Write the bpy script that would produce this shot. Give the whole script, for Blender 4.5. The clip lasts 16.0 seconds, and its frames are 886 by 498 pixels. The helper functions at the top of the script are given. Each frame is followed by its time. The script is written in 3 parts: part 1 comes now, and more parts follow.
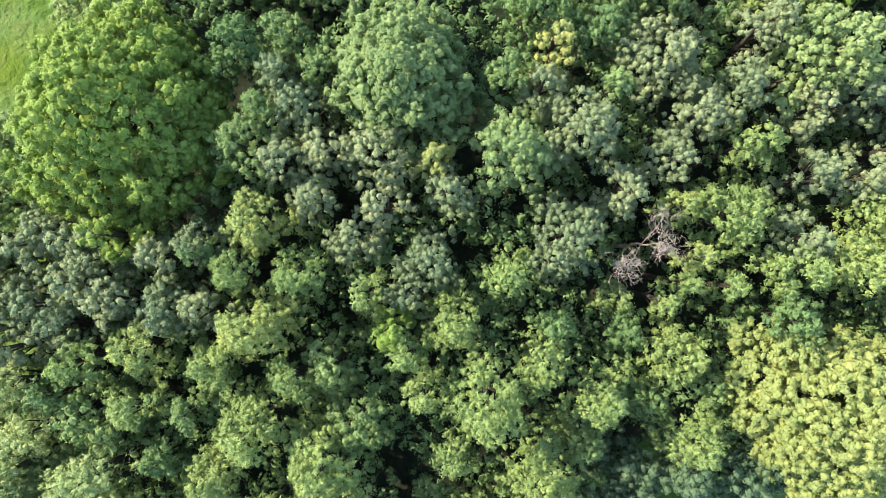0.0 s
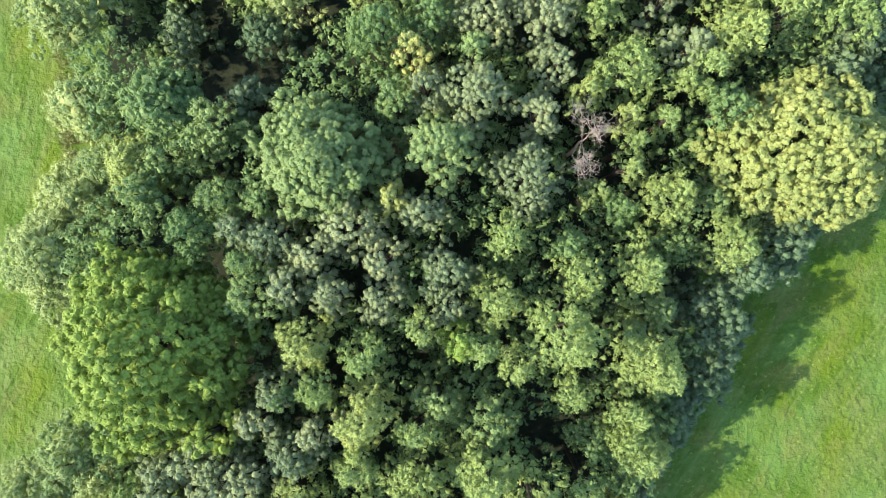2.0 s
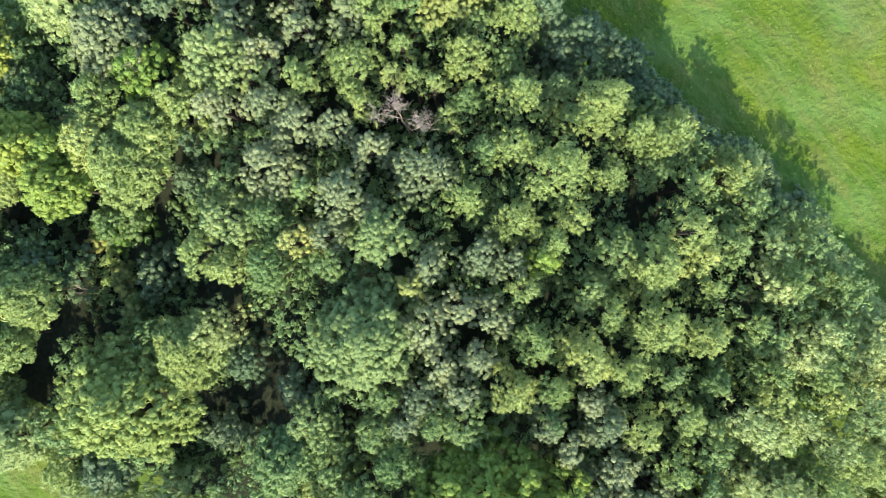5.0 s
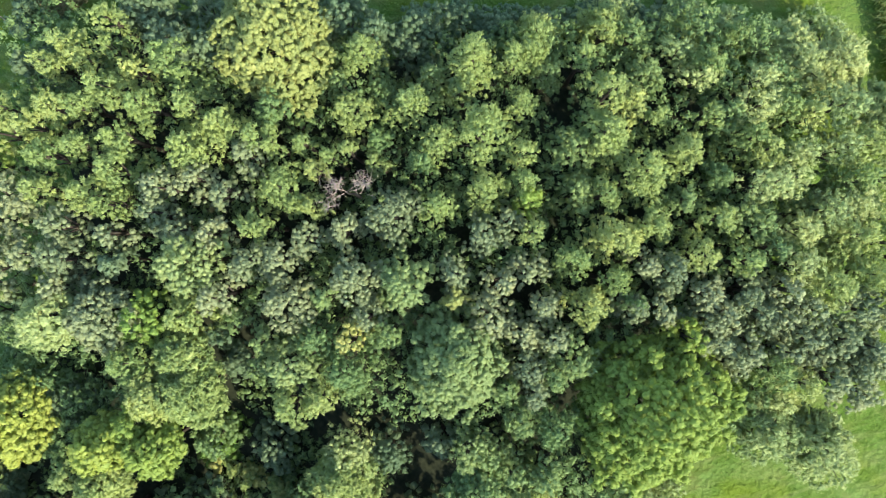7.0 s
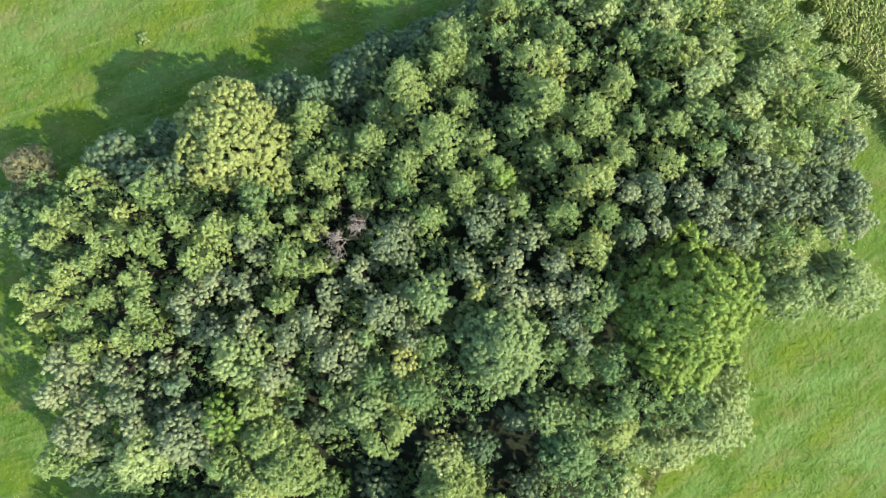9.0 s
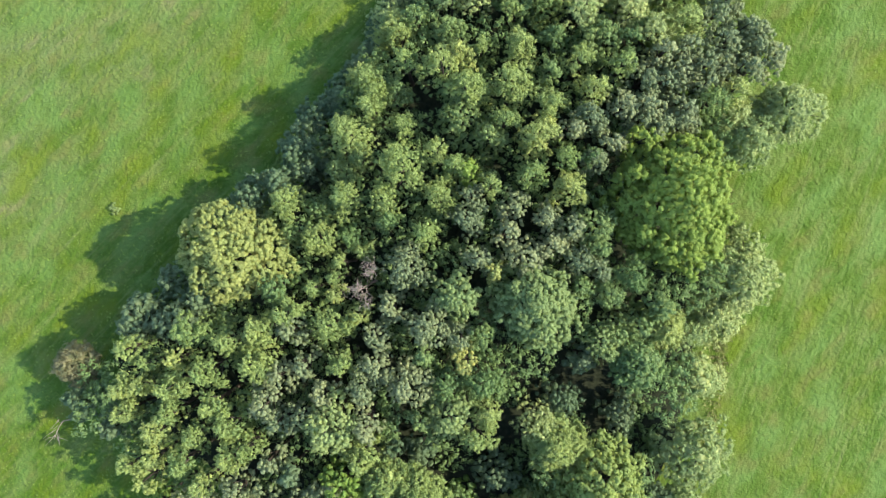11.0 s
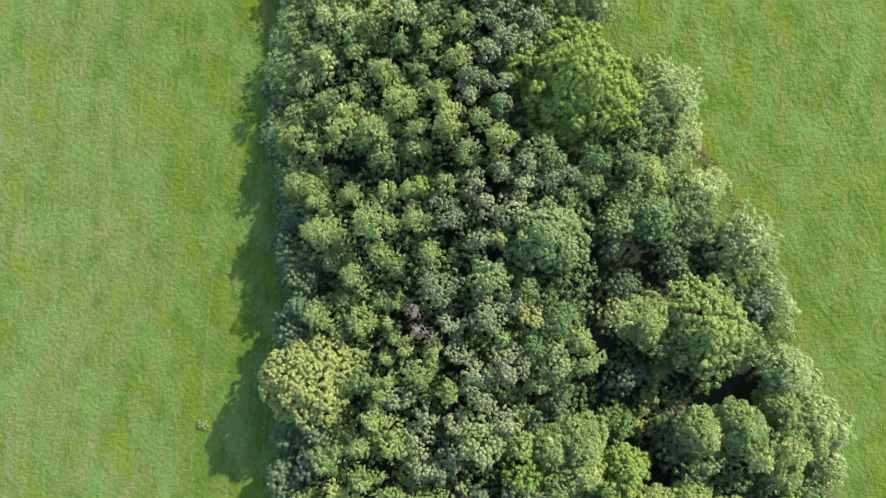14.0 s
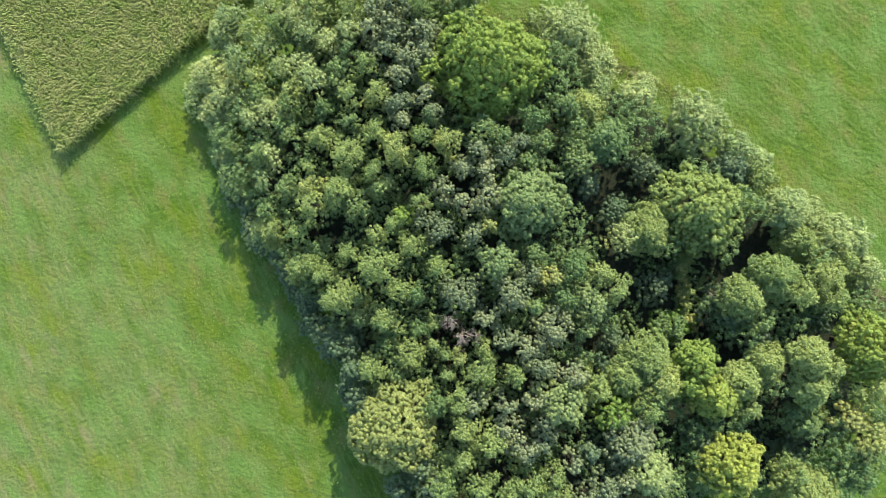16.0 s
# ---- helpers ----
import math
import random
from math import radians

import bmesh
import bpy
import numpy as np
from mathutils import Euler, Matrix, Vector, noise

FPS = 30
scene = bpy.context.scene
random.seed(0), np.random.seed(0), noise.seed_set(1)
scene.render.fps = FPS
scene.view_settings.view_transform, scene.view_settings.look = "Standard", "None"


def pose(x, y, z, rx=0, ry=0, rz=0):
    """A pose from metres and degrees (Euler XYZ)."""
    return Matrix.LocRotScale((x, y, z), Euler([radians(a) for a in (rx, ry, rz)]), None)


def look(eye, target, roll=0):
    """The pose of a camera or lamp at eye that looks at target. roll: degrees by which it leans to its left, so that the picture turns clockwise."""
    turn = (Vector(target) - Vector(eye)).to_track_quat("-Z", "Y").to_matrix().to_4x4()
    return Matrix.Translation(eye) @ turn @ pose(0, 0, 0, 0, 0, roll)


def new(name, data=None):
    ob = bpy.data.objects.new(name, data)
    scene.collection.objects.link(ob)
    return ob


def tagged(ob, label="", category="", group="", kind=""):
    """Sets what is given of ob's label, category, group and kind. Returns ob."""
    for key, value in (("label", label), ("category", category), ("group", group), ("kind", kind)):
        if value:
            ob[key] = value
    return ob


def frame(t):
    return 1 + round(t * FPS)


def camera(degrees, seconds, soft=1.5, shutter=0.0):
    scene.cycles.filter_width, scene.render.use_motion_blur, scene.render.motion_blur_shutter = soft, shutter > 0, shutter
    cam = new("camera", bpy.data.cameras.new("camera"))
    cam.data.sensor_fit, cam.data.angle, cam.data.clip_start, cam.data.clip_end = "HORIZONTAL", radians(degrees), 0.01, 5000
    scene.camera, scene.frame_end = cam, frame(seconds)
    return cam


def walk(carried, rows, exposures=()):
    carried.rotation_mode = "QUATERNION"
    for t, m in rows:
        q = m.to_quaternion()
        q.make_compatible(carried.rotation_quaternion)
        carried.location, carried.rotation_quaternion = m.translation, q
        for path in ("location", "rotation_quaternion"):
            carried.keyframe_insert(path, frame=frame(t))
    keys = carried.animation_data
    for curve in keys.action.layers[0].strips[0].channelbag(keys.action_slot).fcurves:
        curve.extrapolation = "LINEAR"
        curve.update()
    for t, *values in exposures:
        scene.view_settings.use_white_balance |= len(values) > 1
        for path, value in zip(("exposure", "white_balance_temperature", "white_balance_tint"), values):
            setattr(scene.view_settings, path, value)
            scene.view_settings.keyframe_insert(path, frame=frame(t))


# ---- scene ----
# A drone rises straight up over a small grove between two meadows, looking down and slowly turning.
cam = camera(66.0, 16.0, soft=0.8)
walk(cam, [
    (0.0, pose(0.018, 0.175, 52.261, -0.315, 2.217, 27.719)),
    (0.5, pose(0.009, 0.139, 53.575, -0.429, 2.129, 21.241)),
    (1.0, pose(-0.001, 0.081, 54.845, -0.532, 1.992, 11.232)),
    (1.5, pose(0.000, -0.000, 56.140, -0.549, 1.895, -0.009)),
    (2.0, pose(0.010, -0.130, 57.462, -0.526, 1.862, -11.691)),
    (2.5, pose(-0.011, -0.277, 58.794, -0.468, 1.890, -23.799)),
    (3.0, pose(-0.044, -0.437, 60.083, -0.420, 1.903, -36.269)),
    (3.5, pose(-0.093, -0.583, 61.325, -0.454, 1.965, -48.912)),
    (4.0, pose(-0.173, -0.698, 62.568, -0.554, 1.982, -61.546)),
    (4.2, pose(-0.225, -0.697, 63.102, -0.601, 1.984, -66.642)),
    (4.7, pose(-0.407, -0.554, 64.526, -0.576, 1.957, -79.904)),
    (5.2, pose(-0.589, -0.412, 65.950, -0.552, 1.931, -93.167)),
    (5.7, pose(-0.771, -0.269, 67.374, -0.527, 1.904, -106.429)),
    (6.3, pose(-0.989, -0.098, 69.083, -0.498, 1.872, -122.345)),
    (6.5, pose(-1.049, -0.060, 69.644, -0.465, 1.857, -126.182)),
    (7.0, pose(-1.174, -0.016, 71.018, -0.399, 1.936, -130.226)),
    (7.5, pose(-1.257, -0.014, 72.392, -0.385, 2.010, -133.704)),
    (8.0, pose(-1.314, -0.026, 73.737, -0.459, 2.074, -139.561)),
    (8.5, pose(-1.321, -0.021, 75.069, -0.587, 2.099, -146.570)),
    (9.0, pose(-1.290, 0.018, 76.433, -0.692, 2.082, -153.537)),
    (9.2, pose(-1.278, 0.055, 77.015, -0.723, 2.060, -156.350)),
    (9.7, pose(-1.279, 0.209, 78.583, -0.701, 2.019, -163.210)),
    (10.2, pose(-1.279, 0.364, 80.151, -0.680, 1.979, -170.070)),
    (10.7, pose(-1.280, 0.519, 81.719, -0.658, 1.938, -176.930)),
    (11.3, pose(-1.281, 0.704, 83.600, -0.632, 1.890, -185.163)),
    (11.5, pose(-1.284, 0.772, 84.176, -0.602, 1.881, -187.898)),
    (12.0, pose(-1.297, 0.965, 85.527, -0.575, 1.906, -194.712)),
    (12.5, pose(-1.293, 1.183, 86.845, -0.525, 1.950, -201.563)),
    (13.0, pose(-1.287, 1.424, 88.189, -0.476, 2.013, -208.497)),
    (13.5, pose(-1.275, 1.653, 89.505, -0.466, 2.078, -215.408)),
    (14.0, pose(-1.212, 1.849, 90.773, -0.493, 2.138, -222.289)),
    (14.5, pose(-1.114, 2.008, 92.051, -0.554, 2.162, -229.234)),
    (15.0, pose(-0.999, 2.151, 93.365, -0.596, 2.183, -235.767)),
    (15.5, pose(-0.866, 2.236, 94.736, -0.597, 2.145, -242.784)),
    (16.0, pose(-0.713, 2.265, 96.138, -0.133, 2.081, -250.009)),
], exposures=[(0.0, 1.86), (4.2, 1.86), (8.0, 1.76), (11.5, 1.58), (16.0, 1.52)])

# ---- light ----
SUN_HEIGHT = radians(38)
world = bpy.data.worlds.new("sky")
scene.world = world
world.use_nodes = True
sky = world.node_tree.nodes.new("ShaderNodeTexSky")
sky.sky_type = "NISHITA"
sky.sun_disc = False
sky.sun_elevation = SUN_HEIGHT
sky.sun_rotation = radians(270)
background = world.node_tree.nodes["Background"]
background.inputs["Strength"].default_value = 0.15
world.node_tree.links.new(sky.outputs["Color"], background.inputs["Color"])
sun = new("sun", bpy.data.lights.new("sun", "SUN"))
sun.data.energy = 3.0
sun.data.angle = radians(0.6)
sun.data.color = (1.0, 0.89, 0.68)
sun.matrix_world = look((-100, -2, 100 * math.tan(SUN_HEIGHT)), (0, 0, 0))

# ---- materials ----


def material(name):
    m = bpy.data.materials.new(name)
    m.use_nodes = True
    tree_nodes = m.node_tree
    return m, tree_nodes.nodes, tree_nodes.links, tree_nodes.nodes["Principled BSDF"]


def add(nodes, kind, **values):
    n = nodes.new(kind)
    for key, value in values.items():
        n.inputs[key.replace("_", " ")].default_value = value
    return n


def mixed(nodes, links, factor, a, b, how="MIX"):
    """A colour mix; factor, a and b are sockets or values."""
    n = nodes.new("ShaderNodeMix")
    n.data_type = "RGBA"
    n.blend_type = how
    for socket, value in ((n.inputs[0], factor), (n.inputs[6], a), (n.inputs[7], b)):
        if isinstance(value, bpy.types.NodeSocket):
            links.new(value, socket)
        elif isinstance(value, tuple):
            socket.default_value = (*value, 1)
        else:
            socket.default_value = value
    return n.outputs[2]


def ranged(nodes, links, value, a, b, c=0.0, d=1.0):
    n = nodes.new("ShaderNodeMapRange")
    links.new(value, n.inputs[0])
    for i, v in enumerate((a, b, c, d)):
        n.inputs[i + 1].default_value = v
    return n.outputs[0]


def noise_at(nodes, links, scale, detail=4.0, turn=0.0, stretch=(1, 1, 1), world_space=True):
    coord = nodes.new("ShaderNodeNewGeometry" if world_space else "ShaderNodeTexCoord")
    mapping = nodes.new("ShaderNodeMapping")
    mapping.vector_type = "TEXTURE"
    mapping.inputs["Rotation"].default_value = (0, 0, turn)
    mapping.inputs["Scale"].default_value = stretch
    links.new(coord.outputs["Position" if world_space else "Object"], mapping.inputs["Vector"])
    n = add(nodes, "ShaderNodeTexNoise", Scale=scale, Detail=detail)
    links.new(mapping.outputs["Vector"], n.inputs["Vector"])
    return n.outputs[0]


def leaf_material(name, base, other, rough=0.6, through_light=0.35):
    """Leaves: two tones by leaf, by branch and by tree, and light that shines through."""
    m, nodes, links, bsdf = material(name)
    leaf_random = nodes.new("ShaderNodeNewGeometry").outputs["Random Per Island"]
    tree_random = nodes.new("ShaderNodeObjectInfo").outputs["Random"]
    branch = noise_at(nodes, links, 0.55, 2.0)
    shoot = noise_at(nodes, links, 1.9, 2.0)
    colour = mixed(nodes, links, ranged(nodes, links, branch, 0.35, 0.65), base, other)
    colour = mixed(nodes, links, ranged(nodes, links, shoot, 0.48, 0.72, 0.0, 0.55), colour, tuple(min(1, c * k) for c, k in zip(base, (1.32, 1.2, 1.0))))
    darker = tuple(c * 0.62 for c in base)
    colour = mixed(nodes, links, ranged(nodes, links, leaf_random, 0, 1, 0.0, 0.28), colour, darker)
    hue = nodes.new("ShaderNodeHueSaturation")
    links.new(ranged(nodes, links, tree_random, 0, 1, 0.482, 0.518), hue.inputs["Hue"])
    links.new(ranged(nodes, links, tree_random, 0, 1, 1.16, 0.84), hue.inputs["Value"])
    links.new(colour, hue.inputs["Color"])
    links.new(hue.outputs[0], bsdf.inputs["Base Color"])
    bsdf.inputs["Roughness"].default_value = rough
    bsdf.inputs["Specular IOR Level"].default_value = 0.25
    glow = nodes.new("ShaderNodeBsdfTranslucent")
    links.new(hue.outputs[0], glow.inputs["Color"])
    both = nodes.new("ShaderNodeMixShader")
    both.inputs[0].default_value = through_light
    links.new(bsdf.outputs[0], both.inputs[1])
    links.new(glow.outputs[0], both.inputs[2])
    links.new(both.outputs[0], nodes["Material Output"].inputs["Surface"])
    return m


def plain_material(name, a, b, scale, rough=0.8, bump=0.0, turn=0.0, stretch=(1, 1, 1)):
    m, nodes, links, bsdf = material(name)
    grain = noise_at(nodes, links, scale, 6.0, turn, stretch)
    links.new(mixed(nodes, links, ranged(nodes, links, grain, 0.3, 0.7), a, b), bsdf.inputs["Base Color"])
    bsdf.inputs["Roughness"].default_value = rough
    bsdf.inputs["Specular IOR Level"].default_value = 0.08
    if bump:
        relief = add(nodes, "ShaderNodeBump", Strength=bump, Distance=0.1)
        links.new(grain, relief.inputs["Height"])
        links.new(relief.outputs[0], bsdf.inputs["Normal"])
    return m


def meadow_material():
    """Mown meadow: grain, clumps, pale dry drifts along the mowing, fresh green patches."""
    m, nodes, links, bsdf = material("meadow_grass")
    x = nodes.new("ShaderNodeSeparateXYZ")
    links.new(nodes.new("ShaderNodeNewGeometry").outputs["Position"], x.inputs[0])
    side = ranged(nodes, links, x.outputs[0], -6, 6)
    east = noise_at(nodes, links, 1.0, 4.0, radians(43), (11, 1.7, 1))
    west = noise_at(nodes, links, 1.0, 4.0, radians(66), (8, 1.5, 1))
    swath = mixed(nodes, links, side, west, east)
    patches = noise_at(nodes, links, 0.075, 5.0)
    blotch = noise_at(nodes, links, 0.30, 6.0)
    clumps = noise_at(nodes, links, 1.5, 5.0)
    tufts = noise_at(nodes, links, 3.4, 4.0)
    grain = noise_at(nodes, links, 9.0, 6.0)
    colour = mixed(nodes, links, ranged(nodes, links, patches, 0.38, 0.62), (0.046, 0.105, 0.005), (0.074, 0.126, 0.016))
    across = nodes.new("ShaderNodeVectorMath")
    across.operation = "DOT_PRODUCT"
    links.new(nodes.new("ShaderNodeNewGeometry").outputs["Position"], across.inputs[0])
    across.inputs[1].default_value = (0.745, -0.667, 0)
    dry = mixed(nodes, links, ranged(nodes, links, across.outputs["Value"], 34, 46), (0, 0, 0), ranged(nodes, links, patches, 0.34, 0.58, 0.30, 1.0))
    colour = mixed(nodes, links, ranged(nodes, links, dry, 0, 1, 0, 0.9), colour, (0.116, 0.152, 0.056))
    lush = mixed(nodes, links, side, (0, 0, 0), ranged(nodes, links, across.outputs["Value"], 38, 26, 0, 0.75))
    colour = mixed(nodes, links, lush, colour, (0.038, 0.094, 0.004))
    colour = mixed(nodes, links, ranged(nodes, links, swath, 0.50, 0.68, 0, 0.75), colour, (0.118, 0.150, 0.042))
    colour = mixed(nodes, links, ranged(nodes, links, swath, 0.48, 0.32, 0, 0.7), colour, (0.044, 0.096, 0.005))
    colour = mixed(nodes, links, ranged(nodes, links, blotch, 0.48, 0.68, 0, 0.6), colour, (0.108, 0.158, 0.038))
    colour = mixed(nodes, links, ranged(nodes, links, blotch, 0.48, 0.30, 0, 0.55), colour, (0.038, 0.086, 0.005))
    colour = mixed(nodes, links, ranged(nodes, links, clumps, 0.55, 0.74, 0, 0.42), colour, (0.100, 0.150, 0.030))
    colour = mixed(nodes, links, ranged(nodes, links, clumps, 0.45, 0.28, 0, 0.42), colour, (0.036, 0.078, 0.004))
    tufty = mixed(nodes, links, ranged(nodes, links, blotch, 0.42, 0.60), (0, 0, 0), ranged(nodes, links, tufts, 0.56, 0.68))
    colour = mixed(nodes, links, ranged(nodes, links, tufty, 0, 1, 0, 0.8), colour, (0.140, 0.195, 0.050))
    colour = mixed(nodes, links, ranged(nodes, links, grain, 0.45, 0.68, 0, 0.5), colour, (0.032, 0.068, 0.004))
    lines = mixed(nodes, links, side, noise_at(nodes, links, 1.0, 3.0, radians(70), (16, 0.4, 1)), noise_at(nodes, links, 1.0, 3.0, radians(44), (24, 0.5, 1)))
    colour = mixed(nodes, links, ranged(nodes, links, lines, 0.55, 0.72, 0, 0.5), colour, (0.128, 0.160, 0.050))
    colour = mixed(nodes, links, ranged(nodes, links, lines, 0.44, 0.28, 0, 0.30), colour, (0.038, 0.085, 0.005))
    strokes = mixed(nodes, links, side, noise_at(nodes, links, 1.0, 4.0, radians(68), (2.6, 0.42, 1)), noise_at(nodes, links, 1.0, 4.0, radians(44), (2.0, 0.5, 1)))
    colour = mixed(nodes, links, ranged(nodes, links, strokes, 0.54, 0.72, 0, 0.36), colour, (0.125, 0.172, 0.044))
    colour = mixed(nodes, links, ranged(nodes, links, strokes, 0.46, 0.30, 0, 0.32), colour, (0.036, 0.082, 0.005))
    fresh = noise_at(nodes, links, 0.21, 4.0, radians(50), (1.6, 1, 1))
    colour = mixed(nodes, links, ranged(nodes, links, fresh, 0.50, 0.64, 0, 0.70), colour, (0.086, 0.160, 0.034))
    colour = mixed(nodes, links, ranged(nodes, links, fresh, 0.48, 0.33, 0, 0.62), colour, (0.088, 0.130, 0.003))
    sere = noise_at(nodes, links, 0.42, 5.0, radians(44), (1.8, 1, 1))
    colour = mixed(nodes, links, ranged(nodes, links, sere, 0.54, 0.68, 0, 0.50), colour, (0.112, 0.118, 0.030))
    colour = mixed(nodes, links, ranged(nodes, links, sere, 0.45, 0.34, 0, 0.45), colour, (0.052, 0.102, 0.006))
    bare = noise_at(nodes, links, 1.0, 5.0, radians(43), (7, 2.2, 1))
    worn = mixed(nodes, links, dry, (0, 0, 0), ranged(nodes, links, bare, 0.58, 0.70, 0, 0.6))
    colour = mixed(nodes, links, worn, colour, (0.165, 0.150, 0.075))
    links.new(colour, bsdf.inputs["Base Color"])
    bsdf.inputs["Roughness"].default_value = 0.85
    bsdf.inputs["Specular IOR Level"].default_value = 0.2
    first = add(nodes, "ShaderNodeBump", Strength=1.0, Distance=0.34)
    links.new(clumps, first.inputs["Height"])
    middle = add(nodes, "ShaderNodeBump", Strength=1.0, Distance=0.08)
    links.new(tufts, middle.inputs["Height"])
    links.new(first.outputs[0], middle.inputs["Normal"])
    second = add(nodes, "ShaderNodeBump", Strength=0.8, Distance=0.06)
    links.new(grain, second.inputs["Height"])
    links.new(middle.outputs[0], second.inputs["Normal"])
    links.new(second.outputs[0], bsdf.inputs["Normal"])
    return m


LEAVES = {
    "GOLDEN": leaf_material("golden_leaves", (0.34, 0.385, 0.125), (0.28, 0.34, 0.115)),
    "BROAD": leaf_material("bright_leaves", (0.205, 0.312, 0.062), (0.16, 0.265, 0.058)),
    "GREEN": leaf_material("green_leaves", (0.19, 0.285, 0.10), (0.15, 0.242, 0.094)),
    "DUSKY": leaf_material("dusky_leaves", (0.115, 0.188, 0.10), (0.145, 0.21, 0.106)),
    "OLIVE": leaf_material("olive_leaves", (0.246, 0.306, 0.154), (0.194, 0.254, 0.132)),
    "LIGHT": leaf_material("light_leaves", (0.285, 0.37, 0.118), (0.215, 0.305, 0.108)),
    "SILVER": leaf_material("silver_leaves", (0.335, 0.42, 0.165), (0.27, 0.36, 0.145)),
    "FRESH": leaf_material("fresh_leaves", (0.24, 0.33, 0.125), (0.19, 0.28, 0.11)),
    "LIME": leaf_material("lime_leaves", (0.28, 0.365, 0.075), (0.235, 0.32, 0.07)),
    "LINDEN": leaf_material("linden_leaves", (0.27, 0.355, 0.10), (0.22, 0.305, 0.095)),
    "RUSTY": leaf_material("rusty_leaves", (0.235, 0.22, 0.12), (0.18, 0.20, 0.10)),
}
BARK = plain_material("bark", (0.035, 0.030, 0.024), (0.075, 0.065, 0.052), 6.0, 0.9, 0.6)
DEAD_WOOD = plain_material("dead_wood", (0.34, 0.29, 0.25), (0.24, 0.20, 0.17), 4.0, 0.85)
MEADOW = meadow_material()
# Litter coloured near black: the canopy's shade is put into its colour.
SHADED_LITTER = plain_material("shaded_leaf_litter", (0.013, 0.018, 0.011), (0.027, 0.033, 0.019), 2.2, 0.95, 0.8)
GRASS = leaf_material("grass_blades", (0.19, 0.275, 0.055), (0.21, 0.285, 0.07), 0.7, 0.45)
STRAW = leaf_material("dry_grass", (0.20, 0.205, 0.09), (0.17, 0.20, 0.07), 0.7, 0.2)
MAIZE = leaf_material("maize_leaves", (0.175, 0.245, 0.055), (0.270, 0.290, 0.105), 0.6, 0.25)

# ---- mesh helpers ----


def mesh_from(name, verts, faces, mat):
    """A mesh of faces with the same number of corners each, from arrays."""
    verts, faces = np.asarray(verts, np.float32), np.asarray(faces, np.int32)
    me = bpy.data.meshes.new(name)
    corners = faces.shape[1]
    me.vertices.add(len(verts))
    me.vertices.foreach_set("co", verts.ravel())
    me.loops.add(faces.size)
    me.loops.foreach_set("vertex_index", faces.ravel())
    me.polygons.add(len(faces))
    me.polygons.foreach_set("loop_start", np.arange(0, faces.size, corners, dtype=np.int32))
    me.update(calc_edges=True)
    me.shade_flat()
    me.materials.append(mat)
    return me


def part(name, me, parent, label=""):
    ob = new(name, me)
    ob.parent = parent
    if label:
        tagged(ob, label)
    return ob


def tube(points, radii, sides=6):
    """A tapered, bent tube as vertices and four-cornered faces."""
    points = [Vector(p) for p in points]
    verts, faces = [], []
    for i, p in enumerate(points):
        way = (points[min(i + 1, len(points) - 1)] - points[max(i - 1, 0)]).normalized()
        across = way.cross(Vector((0.3, 1, 0.2))).normalized()
        other = way.cross(across)
        for k in range(sides):
            a = 2 * math.pi * k / sides
            verts.append(p + (across * math.cos(a) + other * math.sin(a)) * radii[i])
        if i:
            for k in range(sides):
                a, b = (i - 1) * sides + k, (i - 1) * sides + (k + 1) % sides
                faces.append((a, b, b + sides, a + sides))
    return verts, faces


def joined(pieces):
    verts, faces = [], []
    for v, f in pieces:
        faces += [tuple(i + len(verts) for i in face) for face in f]
        verts += list(v)
    return verts, faces


def unit(v):
    return v / np.maximum(np.linalg.norm(v, axis=-1, keepdims=True), 1e-6)


def leaf_blades(rng, centres, outward, size, aspect, splay=0.25):
    """One three-cornered leaf for each centre, splayed out from its shoot."""
    n = len(centres)
    outward = unit(outward)
    along = unit(unit(np.cross(outward, rng.normal(size=(n, 3)))) + outward * splay)
    normals = unit(outward - along * (outward * along).sum(1)[:, None] + rng.normal(scale=0.14, size=(n, 3)))
    across = np.cross(normals, along)
    length = (size * rng.uniform(0.7, 1.35, n))[:, None]
    wide = length * aspect
    verts = np.stack([centres - along * length * 0.4 - across * wide * 0.5, centres - along * length * 0.4 + across * wide * 0.5, centres + along * length * 0.6], 1)
    return verts.reshape(-1, 3), np.arange(3 * n).reshape(-1, 3)


def ball():
    """Corners and faces of a plain icosahedron."""
    bm = bmesh.new()
    bmesh.ops.create_icosphere(bm, subdivisions=1, radius=1)
    made = np.array([v.co for v in bm.verts]), np.array([[v.index for v in f.verts] for f in bm.faces])
    bm.free()
    return made


BALL = ball()


def tufts_mesh(name, rng, middles, ways, knots, leaves, size, aspect, mat, heart=0.80, splay=0.25):
    """Foliage: each tuft is a compact knot, clad in leaves on its outer side."""
    n = len(middles)
    ball_v, ball_f = BALL
    shape = rng.uniform(0.72, 1.08, (n, len(ball_v), 1))
    core = middles[:, None] + ball_v[None] * shape * (knots * heart)[:, None, None]
    core_f = (ball_f[None] + (np.arange(n) * len(ball_v))[:, None, None]).reshape(-1, 3)
    keep = np.repeat(np.arange(n), leaves)
    d = unit(rng.normal(size=(len(keep), 3)) + ways[keep] * 0.8 + (0, 0, 0.3))
    lump = 1 + 0.10 * np.sin(d[:, 0] * 5 + keep) + 0.10 * np.sin(d[:, 1] * 5 + keep * 1.7)
    far = knots[keep] * lump * rng.uniform(0.80, 1.12, len(keep))
    leaf_v, leaf_f = leaf_blades(rng, middles[keep] + d * far[:, None], d + (0, 0, 0.1), size, aspect, splay)
    return mesh_from(name, np.concatenate([core.reshape(-1, 3), leaf_v]), np.concatenate([core_f, leaf_f + core.shape[0] * core.shape[1]]), mat)


